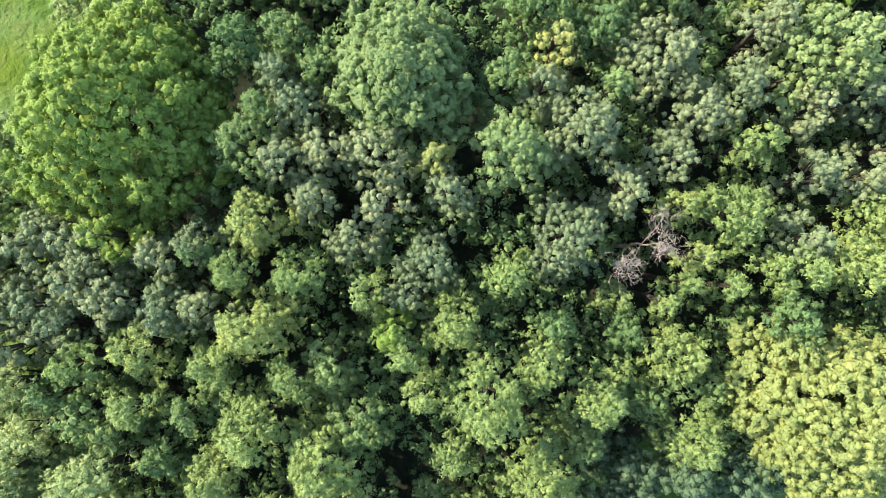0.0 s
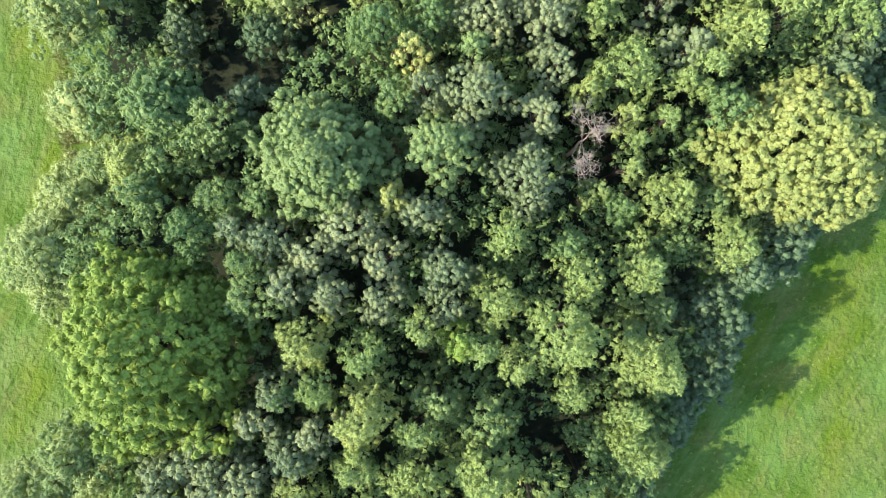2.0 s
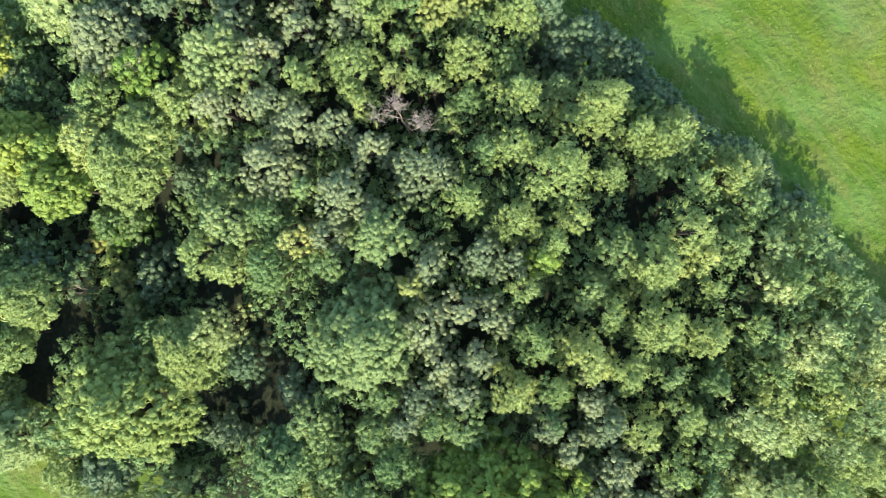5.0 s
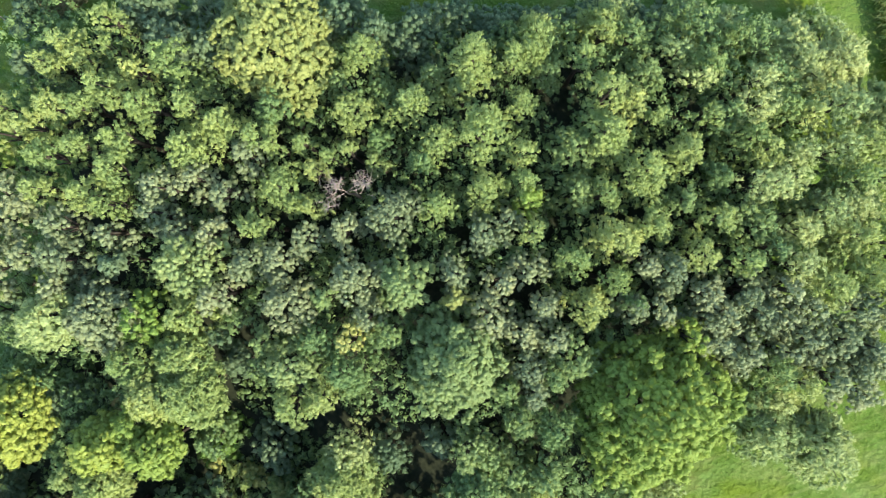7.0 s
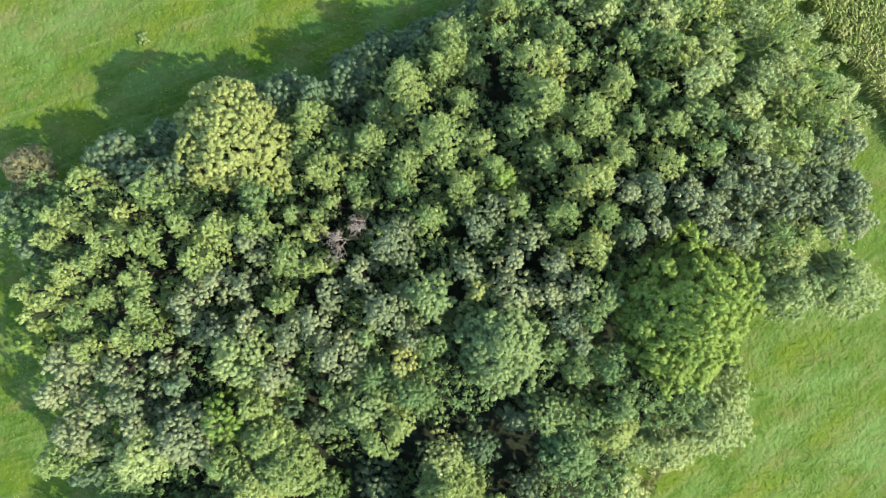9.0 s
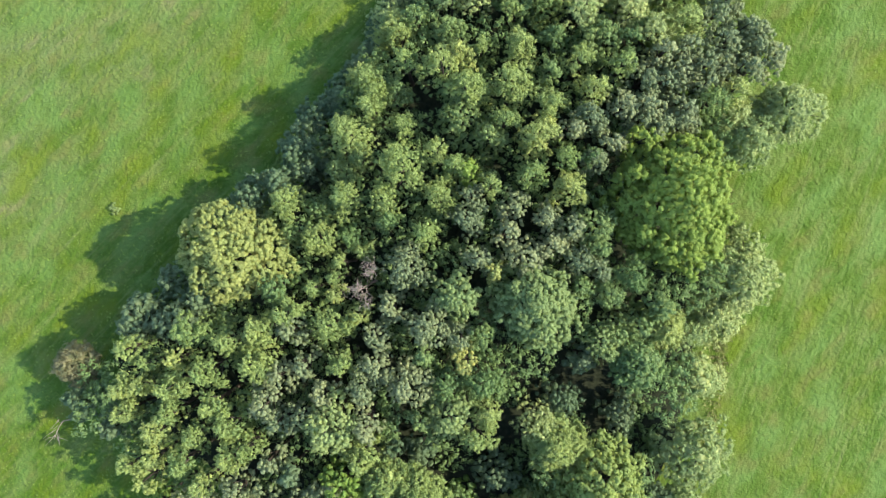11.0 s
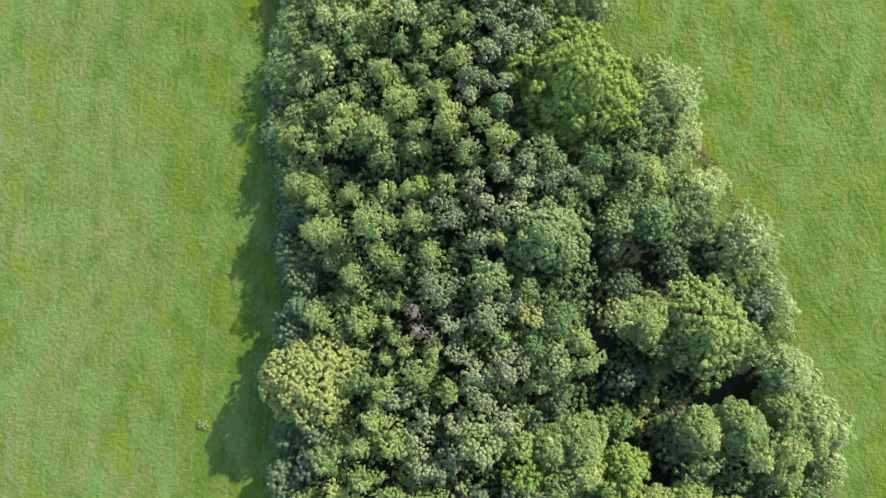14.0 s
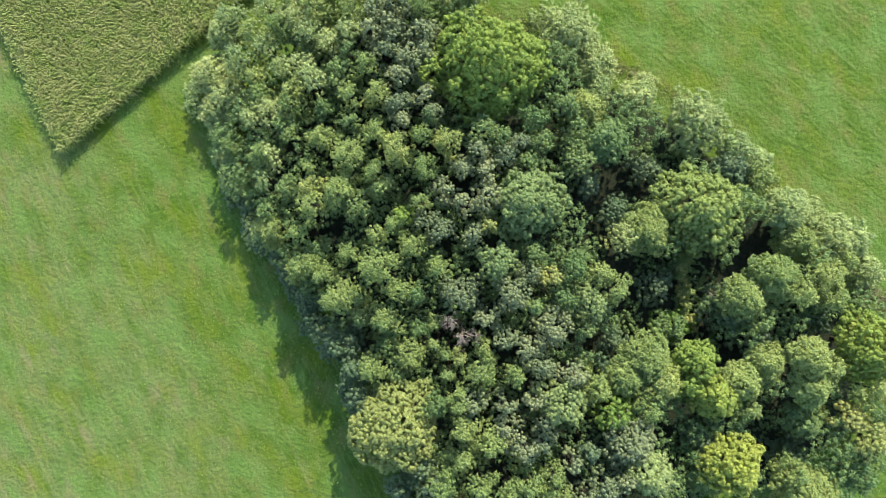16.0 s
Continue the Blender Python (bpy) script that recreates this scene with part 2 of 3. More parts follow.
def lobed_tufts(rng, lobes, spacing, plump=1.0):
    """Tufts over the upper side of round lobes, where no other lobe covers them."""
    middles, ways = [], []
    hearts = np.array([c for c, r in lobes])
    reach = np.array([r for c, r in lobes])
    for i, (c, r) in enumerate(lobes):
        n = max(4, int(2.1 * (r / spacing) ** 2))
        k = np.arange(n) + 0.5
        z = 1 - 1.2 * k / n
        a = k * 2.39996 + rng.uniform(0, 7)
        w = np.sqrt(np.maximum(0, 1 - z * z))
        d = np.stack([w * np.cos(a), w * np.sin(a), z], 1) + rng.normal(scale=0.14, size=(n, 3))
        p = np.array(c) + d * r * rng.uniform(0.75, 1.1, (n, 1))
        gap = np.linalg.norm(p[:, None] - hearts[None], axis=2) / reach[None]
        gap[:, i] = 9
        free = gap.min(1) > 0.72
        middles.append(p[free])
        ways.append(d[free])
    middles, ways = np.concatenate(middles), unit(np.concatenate(ways))
    return middles, ways, plump * spacing * rng.uniform(0.42, 0.8, len(middles))


# tuft size, leaves a tuft, leaf length, width to length, depth of crown to its radius, peak (0 rounded heaps, 1 pointed), lumps, words
KINDS = {
    "GOLDEN": (0.29, 26, 0.14, 0.80, 1.30, 0.2, 0.50, "pale golden-green rounded broadleaf tree with dense tufted crown"),
    "BROAD": (0.36, 30, 0.16, 0.80, 1.40, 0.2, 0.58, "large bright green rounded broadleaf tree with dense crown"),
    "LIME": (0.31, 26, 0.15, 0.80, 1.40, 0.2, 0.56, "bright lime-green broadleaf tree with billowing crown"),
    "LINDEN": (0.33, 26, 0.16, 0.80, 1.20, 0.2, 0.52, "yellow-green rounded broadleaf tree beside the dark clearing"),
    "FRESH": (0.29, 26, 0.16, 0.80, 1.35, 0.2, 0.56, "fresh green broadleaf tree with plump leaf clusters"),
    "GREEN": (0.30, 24, 0.16, 0.70, 1.40, 0.5, 0.56, "mid-green broadleaf tree with clumped leafy crown"),
    "DUSKY": (0.34, 22, 0.17, 0.70, 1.40, 0.3, 0.54, "dusky blue-green broadleaf tree in the shade"),
    "OLIVE": (0.25, 22, 0.13, 0.75, 1.30, 0.3, 0.56, "grey-olive small-leaved tree with knobbly crown"),
    "LIGHT": (0.24, 22, 0.18, 0.60, 1.50, 1.0, 0.40, "light yellow-green broadleaf tree with ragged crown"),
    "SILVER": (0.30, 28, 0.15, 0.42, 1.40, 0.5, 0.52, "silvery pale green tree with fine soft foliage"),
    "RUSTY": (0.30, 24, 0.16, 0.60, 1.40, 0.5, 0.40, "rust-brown thinning tree at the grove edge"),
}
LOOSE = {"LIGHT": (0.66, 0.75), "SILVER": (0.55, 0.6), "GREEN": (0.72, 0.5), "RUSTY": (0.5, 0.7)}
GROWN = []


def dome_tufts(rng, radius, height, deep, spacing, lumps):
    """Tufts over a broad domed crown: boughs of uneven reach swell out of it, with dark furrows between."""
    u = np.linspace(0.0, 1.0, 120)
    shape = np.sqrt(np.maximum(0, 1 - (1 - u / 0.75) ** 2))
    shape = radius * (0.44 * shape + 0.56 * np.minimum(1, u / 0.75))
    shape[u > 0.75] *= 1 - 0.5 * ((u[u > 0.75] - 0.75) / 0.25) ** 2
    weight = np.cumsum(shape * np.hypot(np.gradient(shape, u), deep))
    n = int(2 * math.pi * weight[-1] / 120 / (0.80 * spacing * spacing))
    k = np.arange(n) + 0.5
    uu = np.clip(np.interp(k / n + rng.normal(0, 0.5 / n, n), weight / weight[-1], u), 0, 1)
    turn = k * 2.39996 + rng.uniform(0, 7) + rng.normal(0, 0.15, n)
    out = np.interp(uu, u, shape) * (1 + 0.08 * np.sin(turn + rng.uniform(0, 7)) + 0.09 * np.sin(2 * turn + rng.uniform(0, 7)) + 0.08 * np.sin(3 * turn + rng.uniform(0, 7)))
    p = np.stack([out * np.cos(turn), out * np.sin(turn), height - 0.3 - uu * deep], 1)
    ways = unit(p - np.array((0, 0, height - deep * 0.75)))
    bough = min(0.42 * radius, 2.1)
    picks, left = [], list(rng.permutation(n))
    while left:
        i = left.pop(0)
        picks.append(i)
        gap = np.linalg.norm(p[left] - p[i], axis=1) if left else []
        left = [j for j, g in zip(left, gap) if g > bough]
    ends, strength = p[picks], rng.uniform(0.1, 1.7, len(picks))
    gap = np.linalg.norm(p[:, None] - ends[None], axis=2)
    nearest = gap.argmin(1)
    swell = (0.7 - 2.1 * (gap.min(1) / bough) ** 2) * lumps * bough * strength[nearest]
    lit = unit(ways + 0.9 * unit(p - (ends[nearest] - ways[nearest] * bough)))
    p = p + ways * (swell + spacing * rng.normal(0, 0.24, n))[:, None]
    return p, unit(lit + (0, 0, 0.12)), p[picks]


def cluster_tufts(rng, radius, height, deep, spacing, peak):
    """Tufts of a slender crown: clusters at uneven heights round a leader, each a pointed or rounded heap, with a looser tier below."""
    above, below = 4 + int(2.4 * radius), 2 + int(1.6 * radius)
    squeeze, bearing = rng.uniform(0.78, 1.0), rng.uniform(0, math.pi)
    heaps = []
    for i in range(above + below):
        upper = i < above
        a = i * 2.39996 + rng.normal(0, 0.35) + bearing
        if i == 0:
            rho, z = 0.12 * radius, height
        elif upper:
            rho = radius * rng.uniform(0.34, 1.0 if peak < 0.4 else 0.84)
            z = height - deep * (0.14 + 0.48 * (rho / radius) ** 1.3) + rng.normal(0, 0.38)
        else:
            rho = radius * rng.uniform(0.65, 1.25)
            z = height - deep * rng.uniform(0.75, 1.1)
        x, y = rho * math.cos(a), rho * math.sin(a) * squeeze
        x, y = x * math.cos(bearing) - y * math.sin(bearing), x * math.sin(bearing) + y * math.cos(bearing)
        size = max(0.36, min(0.40 * radius * rng.uniform(0.75, 1.25), 0.95)) * (1.0 if upper else 1.15)
        heaps.append((np.array((x, y, z - size * 0.5)), size, upper))
    middles, ways, tiers = [], [], []
    for c, r, upper in heaps:
        n = max(4, int((3.6 if upper else 2.2) * (r / spacing) ** 2 + 2))
        k = np.arange(n) + 0.5
        z = 1 - 1.25 * k / n
        w = np.sqrt(np.maximum(0, 1 - z * z)) * (1 - 0.25 * peak * np.maximum(z, 0))
        t = k * 2.39996 + rng.uniform(0, 7) + rng.normal(0, 0.2, n)
        d = np.stack([w * np.cos(t), w * np.sin(t), z * (1 + 0.5 * peak)], 1)
        middles.append(c + d * r * rng.uniform(0.62, 1.18, (n, 1)))
        away = unit(np.array((c[0], c[1], 0.6 * radius)))
        ways.append(unit(d + 0.35 * away))
        tiers.append(np.full(n, upper))
    return np.concatenate(middles), np.concatenate(ways), np.concatenate(tiers), np.array([h[0] for h in heaps])


def plant(kind, x, y, height, radius):
    """One tree: trunk, limbs to its boughs, and a crown of leaves."""
    knot, leaves, size, aspect, tall, peak, lumps, words = KINDS[kind]
    rng = np.random.default_rng(len(GROWN) * 7 + 11)
    shrub = height < 5.6
    thing = new("shrub" if shrub else "tree")
    thing.location = (x, y, 0)
    if shrub:
        words = words.replace("tree", "shrub")
    tagged(thing, words, "shrub" if shrub else "tree", "trees of the grove")
    GROWN.append((x, y, radius, height))
    large = radius > 2.5
    if math.hypot(x, y) > 24:
        knot, size, leaves = knot * 1.12, size * 1.15, int(leaves * 0.78)
    elif math.hypot(x, y) < 16:
        size, leaves = size * 0.86, int(leaves * 1.2)
    deep = min(radius * tall + (0.6 if large else 2.7), (0.92 if shrub else 0.6) * height)
    if large:
        middles, ways, tips = dome_tufts(rng, radius - knot, height, deep, knot * 1.55, lumps)
        knots = knot * rng.uniform(0.7, 1.3, len(middles))
        inner, inner_ways, _ = dome_tufts(rng, radius * 0.68, height - 0.18 * deep, deep * 0.75, 1.0, 0.1)
        part("inner_foliage", tufts_mesh("inner_foliage", rng, inner, inner_ways, rng.uniform(0.55, 0.85, len(inner)), 12, size * 2, aspect, LEAVES[kind]), thing)
    else:
        middles, ways, upper, tips = cluster_tufts(rng, radius, height, deep, knot * 1.55, peak)
        knots = knot * rng.uniform(0.65, 1.3, len(middles)) * np.where(upper, 1.0, 1.25)
    part("crown", tufts_mesh("crown", rng, middles, ways, knots, leaves, size, aspect, LEAVES[kind], *LOOSE.get(kind, (0.80, 0.25))), thing)
    lean = Vector((rng.normal(0, 0.12), rng.normal(0, 0.12), 0))
    top = height - 0.35 * deep
    girth = 0.05 + 0.011 * height + 0.02 * radius
    stem = [(0, 0, -0.25), lean * 0.3 + Vector((0, 0, top * 0.3)), lean + Vector((0, 0, top * 0.65)), lean * 1.2 + Vector((0, 0, top))]
    part("trunk", mesh_from("trunk", *tube(stem, (girth * 1.35, girth, girth * 0.75, girth * 0.3), 8), BARK), thing)
    for i in range(0, len(tips), max(1, len(tips) // 6)):
        c = Vector(tips[i]) * 0.85 + Vector((0, 0, 0.15 * tips[i][2] - 0.3))
        root = Vector((lean.x, lean.y, min(c.z * 0.7, top * 0.8)))
        bend = root.lerp(c, 0.5) + Vector((0, 0, 0.12 * (c - root).length))
        part("limb", mesh_from("limb", *tube((root, bend, c), (girth * 0.5, girth * 0.32, 0.02), 5), BARK), thing)
    return thing


def plant_stand(kind, trees):
    for x, y, height, radius in trees:
        plant(kind, x, y, height, radius)


# ---- ground ----
GROVE = np.array([(-35, -10), (-33, -16), (-26, -26), (-18, -33), (-8, -38), (3, -34), (9, -26), (14, -19), (19, -11), (24, -5), (28, 2),
                  (31, 9), (42, 11), (47, 15), (44, 22), (38, 27), (31, 33), (26, 44), (18, 58), (6, 66), (-8, 62), (-15, 55), (-19, 47),
                  (-22, 38), (-29, 29), (-31, 18), (-32, 10), (-35, 6), (-33, -2)], float)
CORN_CORNER, CORN_ALONG, CORN_DEEP = np.array((6.2, -56.4)), np.array((-0.868, 0.497)), np.array((-0.69, -0.72))


def inside(points, outline):
    x, y = points[:, 0], points[:, 1]
    found = np.zeros(len(points), bool)
    for (ax, ay), (bx, by) in zip(outline, np.roll(outline, -1, 0)):
        cross = (ay > y) != (by > y)
        found ^= cross & (x < (bx - ax) * (y - ay) / (by - ay + 1e-9) + ax)
    return found


def edge_distance(p):
    """How far a point lies from the outline of the grove."""
    a, e = GROVE, np.roll(GROVE, -1, 0) - GROVE
    s = np.clip(((p - a) * e).sum(1) / (e * e).sum(1), 0, 1)
    return np.hypot(*(a + s[:, None] * e - p).T).min()


def build_ground():
    inner = np.arange(-90, 90.1, 1.5)
    outer = 90 * 1.35 ** np.arange(1, 13)
    line = np.concatenate([-outer[::-1], inner, outer])
    gx, gy = np.meshgrid(line, line)
    gz = np.array([0.22 * noise.noise((a * 0.09, b * 0.09, 0)) + 0.05 * noise.noise((a * 0.5, b * 0.5, 3)) for a, b in zip(gx.ravel(), gy.ravel())])
    n = len(line)
    i, j = np.meshgrid(np.arange(n - 1), np.arange(n - 1))
    a = (j * n + i).ravel()
    me = mesh_from("ground", np.stack([gx.ravel(), gy.ravel(), gz - 0.1], 1), np.stack([a, a + 1, a + n + 1, a + n], 1), MEADOW)
    me.polygons.foreach_set("use_smooth", np.ones(len(me.polygons), bool))
    tagged(new("ground", me), "mown green meadow with pale dry swaths", "meadow", kind="structure")


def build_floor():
    """The floor of the grove: a low uneven sheet of litter with a ragged edge, its near-black colour standing for
    shade.
    """
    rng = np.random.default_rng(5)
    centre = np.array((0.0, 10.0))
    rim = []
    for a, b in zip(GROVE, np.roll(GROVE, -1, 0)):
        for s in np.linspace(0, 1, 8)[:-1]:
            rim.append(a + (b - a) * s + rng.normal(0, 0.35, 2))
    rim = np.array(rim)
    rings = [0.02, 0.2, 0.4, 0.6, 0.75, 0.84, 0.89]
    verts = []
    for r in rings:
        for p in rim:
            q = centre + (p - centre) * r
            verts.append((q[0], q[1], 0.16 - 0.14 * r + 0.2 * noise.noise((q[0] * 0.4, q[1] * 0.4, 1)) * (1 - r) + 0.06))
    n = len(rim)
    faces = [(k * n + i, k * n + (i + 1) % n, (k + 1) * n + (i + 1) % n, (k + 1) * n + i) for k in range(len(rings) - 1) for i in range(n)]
    me = mesh_from("grove_floor", verts, faces, SHADED_LITTER)
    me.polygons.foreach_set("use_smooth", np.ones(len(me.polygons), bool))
    tagged(new("grove_floor", me), "leaf litter on the grove floor, coloured near-black for the canopy's shade", "forest floor", kind="structure")


build_ground()
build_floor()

# ---- trees of the grove ----
plant_stand("GOLDEN", [
    (23.7, 1.4, 15.6, 5.7), (2.8, 54.7, 10.5, 2.0), (4.8, 58.2, 11.0, 2.5), (-1.0, 13.5, 13.3, 1.2), (-4.1, 3.9, 13.3, 0.9),
])
plant_stand("BROAD", [
    (-23.1, -2.8, 16.2, 7.0), (-0.4, 32.5, 4.5, 2.1), (12.5, 26.6, 12.5, 2.5), (-1.7, -6.6, 13.0, 1.1), (-19.9, -9.6, 13.0, 1.5),
])
plant_stand("LIME", [
    (13.8, 43.2, 13.0, 3.9), (-6.1, 53.7, 13.0, 4.1), (3.0, 34.2, 12.5, 2.8), (5.9, 33.9, 12.0, 2.0), (6.2, 37.8, 12.5, 3.2), (32.5, 28.4, 12.0, 1.5),
])
plant_stand("LINDEN", [
    (-15.3, 28.6, 12.3, 5.6),
])
plant_stand("FRESH", [
    (-8.4, 7.3, 15.5, 4.4), (13.4, 19.8, 15.5, 2.4), (-0.4, 6.2, 15.5, 2.2), (0.6, 19.2, 12.5, 2.2),
])
plant_stand("GREEN", [
    (-19.6, 14.0, 11.5, 3.0), (-17.1, 11.0, 10.0, 2.2), (-4.9, 40.4, 10.0, 2.4), (6.1, 42.8, 10.0, 2.0), (5.6, 50.8, 9.0, 2.6), (9.7, 59.6, 9.0, 2.2),
    (19.1, 5.2, 13.0, 1.8), (18.0, -0.8, 9.5, 1.6), (10.1, -9.0, 11.0, 1.3), (11.3, -0.1, 10.5, 1.4), (6.9, -2.0, 12.0, 1.2), (10.0, 1.5, 10.0, 1.0),
    (15.0, -3.1, 9.0, 1.8), (-1.2, -12.8, 12.5, 2.2), (-10.6, -17.1, 12.5, 1.0), (-19.0, -20.5, 12.0, 1.2), (-11.3, -21.1, 11.0, 1.5), (-14.8, -20.8, 11.5, 1.4),
    (-4.2, -10.6, 12.0, 1.7), (-8.8, -9.3, 12.0, 1.0), (3.3, 12.7, 13.0, 1.1), (0.9, 15.7, 12.5, 1.8),
])
plant_stand("GREEN", [
    (-2.8, 10.5, 13.0, 1.5), (14.4, 39.0, 8.0, 2.2), (0.2, 31.1, 7.0, 1.9), (-2.8, 15.6, 12.5, 2.0), (4.2, 20.0, 11.0, 1.4), (-15.0, -0.9, 13.5, 2.0),
    (-15.2, 1.5, 12.5, 1.3), (-18.9, 4.4, 12.0, 2.0), (-16.6, 6.5, 11.5, 1.5), (-15.6, 11.7, 12.0, 1.6), (-21.7, 7.9, 11.5, 1.9), (-19.8, 10.1, 10.5, 1.8),
    (-14.7, -8.1, 12.5, 1.0), (-13.4, 5.5, 11.5, 1.4), (-7.4, -25.3, 11.0, 2.0), (6.1, -16.0, 10.0, 1.7), (3.6, -24.1, 9.5, 1.9), (-0.1, -22.2, 11.0, 1.7),
    (-16.5, -20.8, 11.5, 2.1), (12.3, -7.5, 10.0, 1.7), (11.3, -15.5, 9.0, 1.6),
])
plant_stand("LIGHT", [
    (-22.8, 10.5, 10.0, 2.9), (-22.6, 35.1, 6.5, 2.4), (-10.6, 23.1, 11.0, 3.4), (-10.5, 39.8, 12.0, 3.2), (-6.6, 36.9, 12.0, 2.9), (-9.6, 43.2, 12.0, 2.2),
    (-12.6, 45.7, 11.5, 2.4), (-10.9, 47.3, 11.0, 2.0), (-16.0, 42.5, 8.5, 2.9), (-15.6, 48.1, 9.0, 1.7), (-2.2, 47.0, 13.0, 2.9), (1.0, 48.6, 12.5, 2.6),
    (-2.0, 49.7, 12.0, 1.7), (0.1, 42.9, 11.0, 2.7), (3.4, 40.4, 12.0, 2.7), (4.8, 28.2, 13.0, 3.4), (7.9, 26.5, 12.5, 2.7), (6.9, 30.9, 12.5, 2.9),
    (10.2, 30.2, 12.5, 2.5), (10.2, 23.6, 12.5, 2.0), (14.1, 53.3, 12.0, 3.9), (12.0, 50.7, 11.0, 1.8),
])
plant_stand("LIGHT", [
    (18.3, 41.8, 4.0, 1.8), (-1.3, 55.6, 11.0, 2.5), (35.5, 11.7, 12.0, 1.6), (33.6, 13.2, 11.0, 0.9), (28.0, 9.5, 14.0, 1.9), (36.3, 15.8, 12.0, 1.4),
    (33.9, 15.7, 12.0, 1.3), (36.2, 18.5, 12.0, 1.3), (30.2, 15.5, 13.5, 2.0), (30.4, 12.7, 12.0, 1.2), (26.4, 13.7, 14.0, 1.6), (32.1, 20.3, 13.0, 1.6),
    (30.8, 18.4, 13.0, 1.3), (35.4, 24.0, 12.0, 1.5), (26.1, 17.4, 13.5, 1.5), (24.2, 10.6, 13.5, 1.5), (20.6, 9.6, 14.0, 1.7), (17.7, 7.8, 14.0, 1.6),
    (21.2, 13.2, 14.0, 1.9), (15.2, 5.3, 12.5, 0.9), (12.7, 6.0, 12.0, 1.0), (12.1, 2.6, 12.0, 0.7),
])
plant_stand("LIGHT", [
    (12.8, 4.3, 12.0, 0.7), (17.9, -3.9, 12.5, 1.8), (14.6, 0.2, 12.5, 1.9), (10.5, -10.8, 14.5, 2.1), (11.5, -4.4, 13.5, 1.7), (7.1, -4.1, 14.0, 1.4),
    (13.1, 9.3, 13.5, 2.0), (3.0, -0.4, 14.0, 1.4), (8.9, -16.5, 12.5, 1.7), (8.6, -13.8, 13.0, 1.5), (5.1, -11.8, 12.5, 1.1), (4.8, -18.4, 13.0, 1.2),
    (0.9, -17.4, 15.5, 1.5), (5.5, -21.9, 10.3, 1.3), (-3.3, -20.0, 12.0, 0.9), (-6.4, -23.9, 11.5, 1.2), (-7.4, -19.9, 13.0, 1.7), (-1.7, -15.1, 16.0, 1.8),
    (5.0, -7.0, 16.3, 2.3), (1.6, -8.9, 14.0, 1.2), (-6.4, -15.7, 15.0, 2.2), (-5.7, -12.1, 13.5, 1.4),
])
plant_stand("LIGHT", [
    (-10.3, -13.4, 14.0, 1.7), (-9.1, -10.5, 14.5, 1.9), (-13.5, -18.1, 13.0, 1.5), (-15.1, -14.9, 13.5, 1.4), (-18.0, -17.5, 13.5, 1.5), (-11.9, -25.7, 12.0, 1.4),
    (-12.2, -31.0, 11.0, 1.3), (-17.6, -33.5, 10.5, 1.8), (-19.3, -30.5, 10.5, 1.9), (-22.8, -30.4, 9.5, 1.8), (-22.6, -26.6, 12.0, 1.9), (-25.0, -28.5, 11.0, 1.6),
    (-24.5, -21.9, 13.0, 2.2), (-0.3, -7.2, 14.0, 1.2), (1.5, -4.5, 13.5, 1.7), (-4.1, -5.3, 14.0, 1.2), (-8.3, -6.3, 14.0, 1.5), (-12.0, -7.8, 13.5, 1.4),
    (29.5, 23.8, 13.0, 1.6), (27.2, 26.0, 13.0, 1.4), (24.3, 19.6, 13.5, 2.0), (24.4, 23.2, 13.0, 1.6),
])
plant_stand("LIGHT", [
    (22.2, 22.1, 13.0, 1.3), (12.1, 13.3, 13.5, 1.4), (25.4, 37.8, 13.0, 2.0), (-2.2, 21.4, 12.0, 1.8), (-3.3, 19.0, 12.0, 1.5), (33.8, 25.8, 12.5, 1.5),
    (32.7, 23.2, 12.5, 1.3), (28.1, 20.8, 13.0, 1.3), (10.2, 8.3, 12.0, 1.1), (-12.3, -4.6, 13.5, 1.7), (-27.7, -13.5, 12.0, 2.0), (-29.7, -14.8, 12.0, 1.4),
    (-26.1, -25.4, 11.5, 1.9), (-2.9, -26.8, 11.0, 1.9), (0.7, -28.6, 6.0, 2.0), (-10.3, -25.4, 11.5, 1.9), (-10.2, -29.6, 10.5, 2.0), (6.5, -23.1, 8.5, 2.0),
    (9.8, -17.6, 10.7, 1.6), (8.0, -15.2, 12.0, 1.6), (-2.6, -31.6, 8.0, 1.8), (-23.0, -24.5, 9.0, 2.2),
])
plant_stand("LIGHT", [
    (-1.1, -19.1, 12.5, 1.6),
])
plant_stand("OLIVE", [
    (15.3, 29.7, 13.5, 3.2), (17.4, 9.8, 13.5, 1.5), (5.0, 3.5, 13.5, 2.2), (4.8, 1.7, 13.0, 1.1), (-1.5, -1.8, 13.5, 1.7), (-1.8, -4.2, 13.0, 1.2),
    (-14.6, -12.0, 13.0, 1.7), (-18.0, -13.3, 13.0, 1.7), (-22.3, -15.5, 12.5, 1.7), (-20.6, -13.1, 13.0, 1.4), (-22.3, -18.6, 13.0, 1.3), (-25.1, -19.2, 12.5, 1.3),
    (-26.7, -17.5, 12.0, 1.5), (-28.8, -19.8, 12.0, 1.7), (-29.6, -24.7, 11.5, 1.7), (-31.4, -21.6, 11.0, 1.7), (-12.7, -11.0, 13.0, 1.2), (-6.5, -2.7, 12.8, 1.5),
    (-16.9, -9.6, 12.5, 1.5), (-15.0, -7.7, 12.5, 1.4), (28.9, 28.5, 13.0, 2.0), (20.3, 17.6, 13.5, 1.7),
])
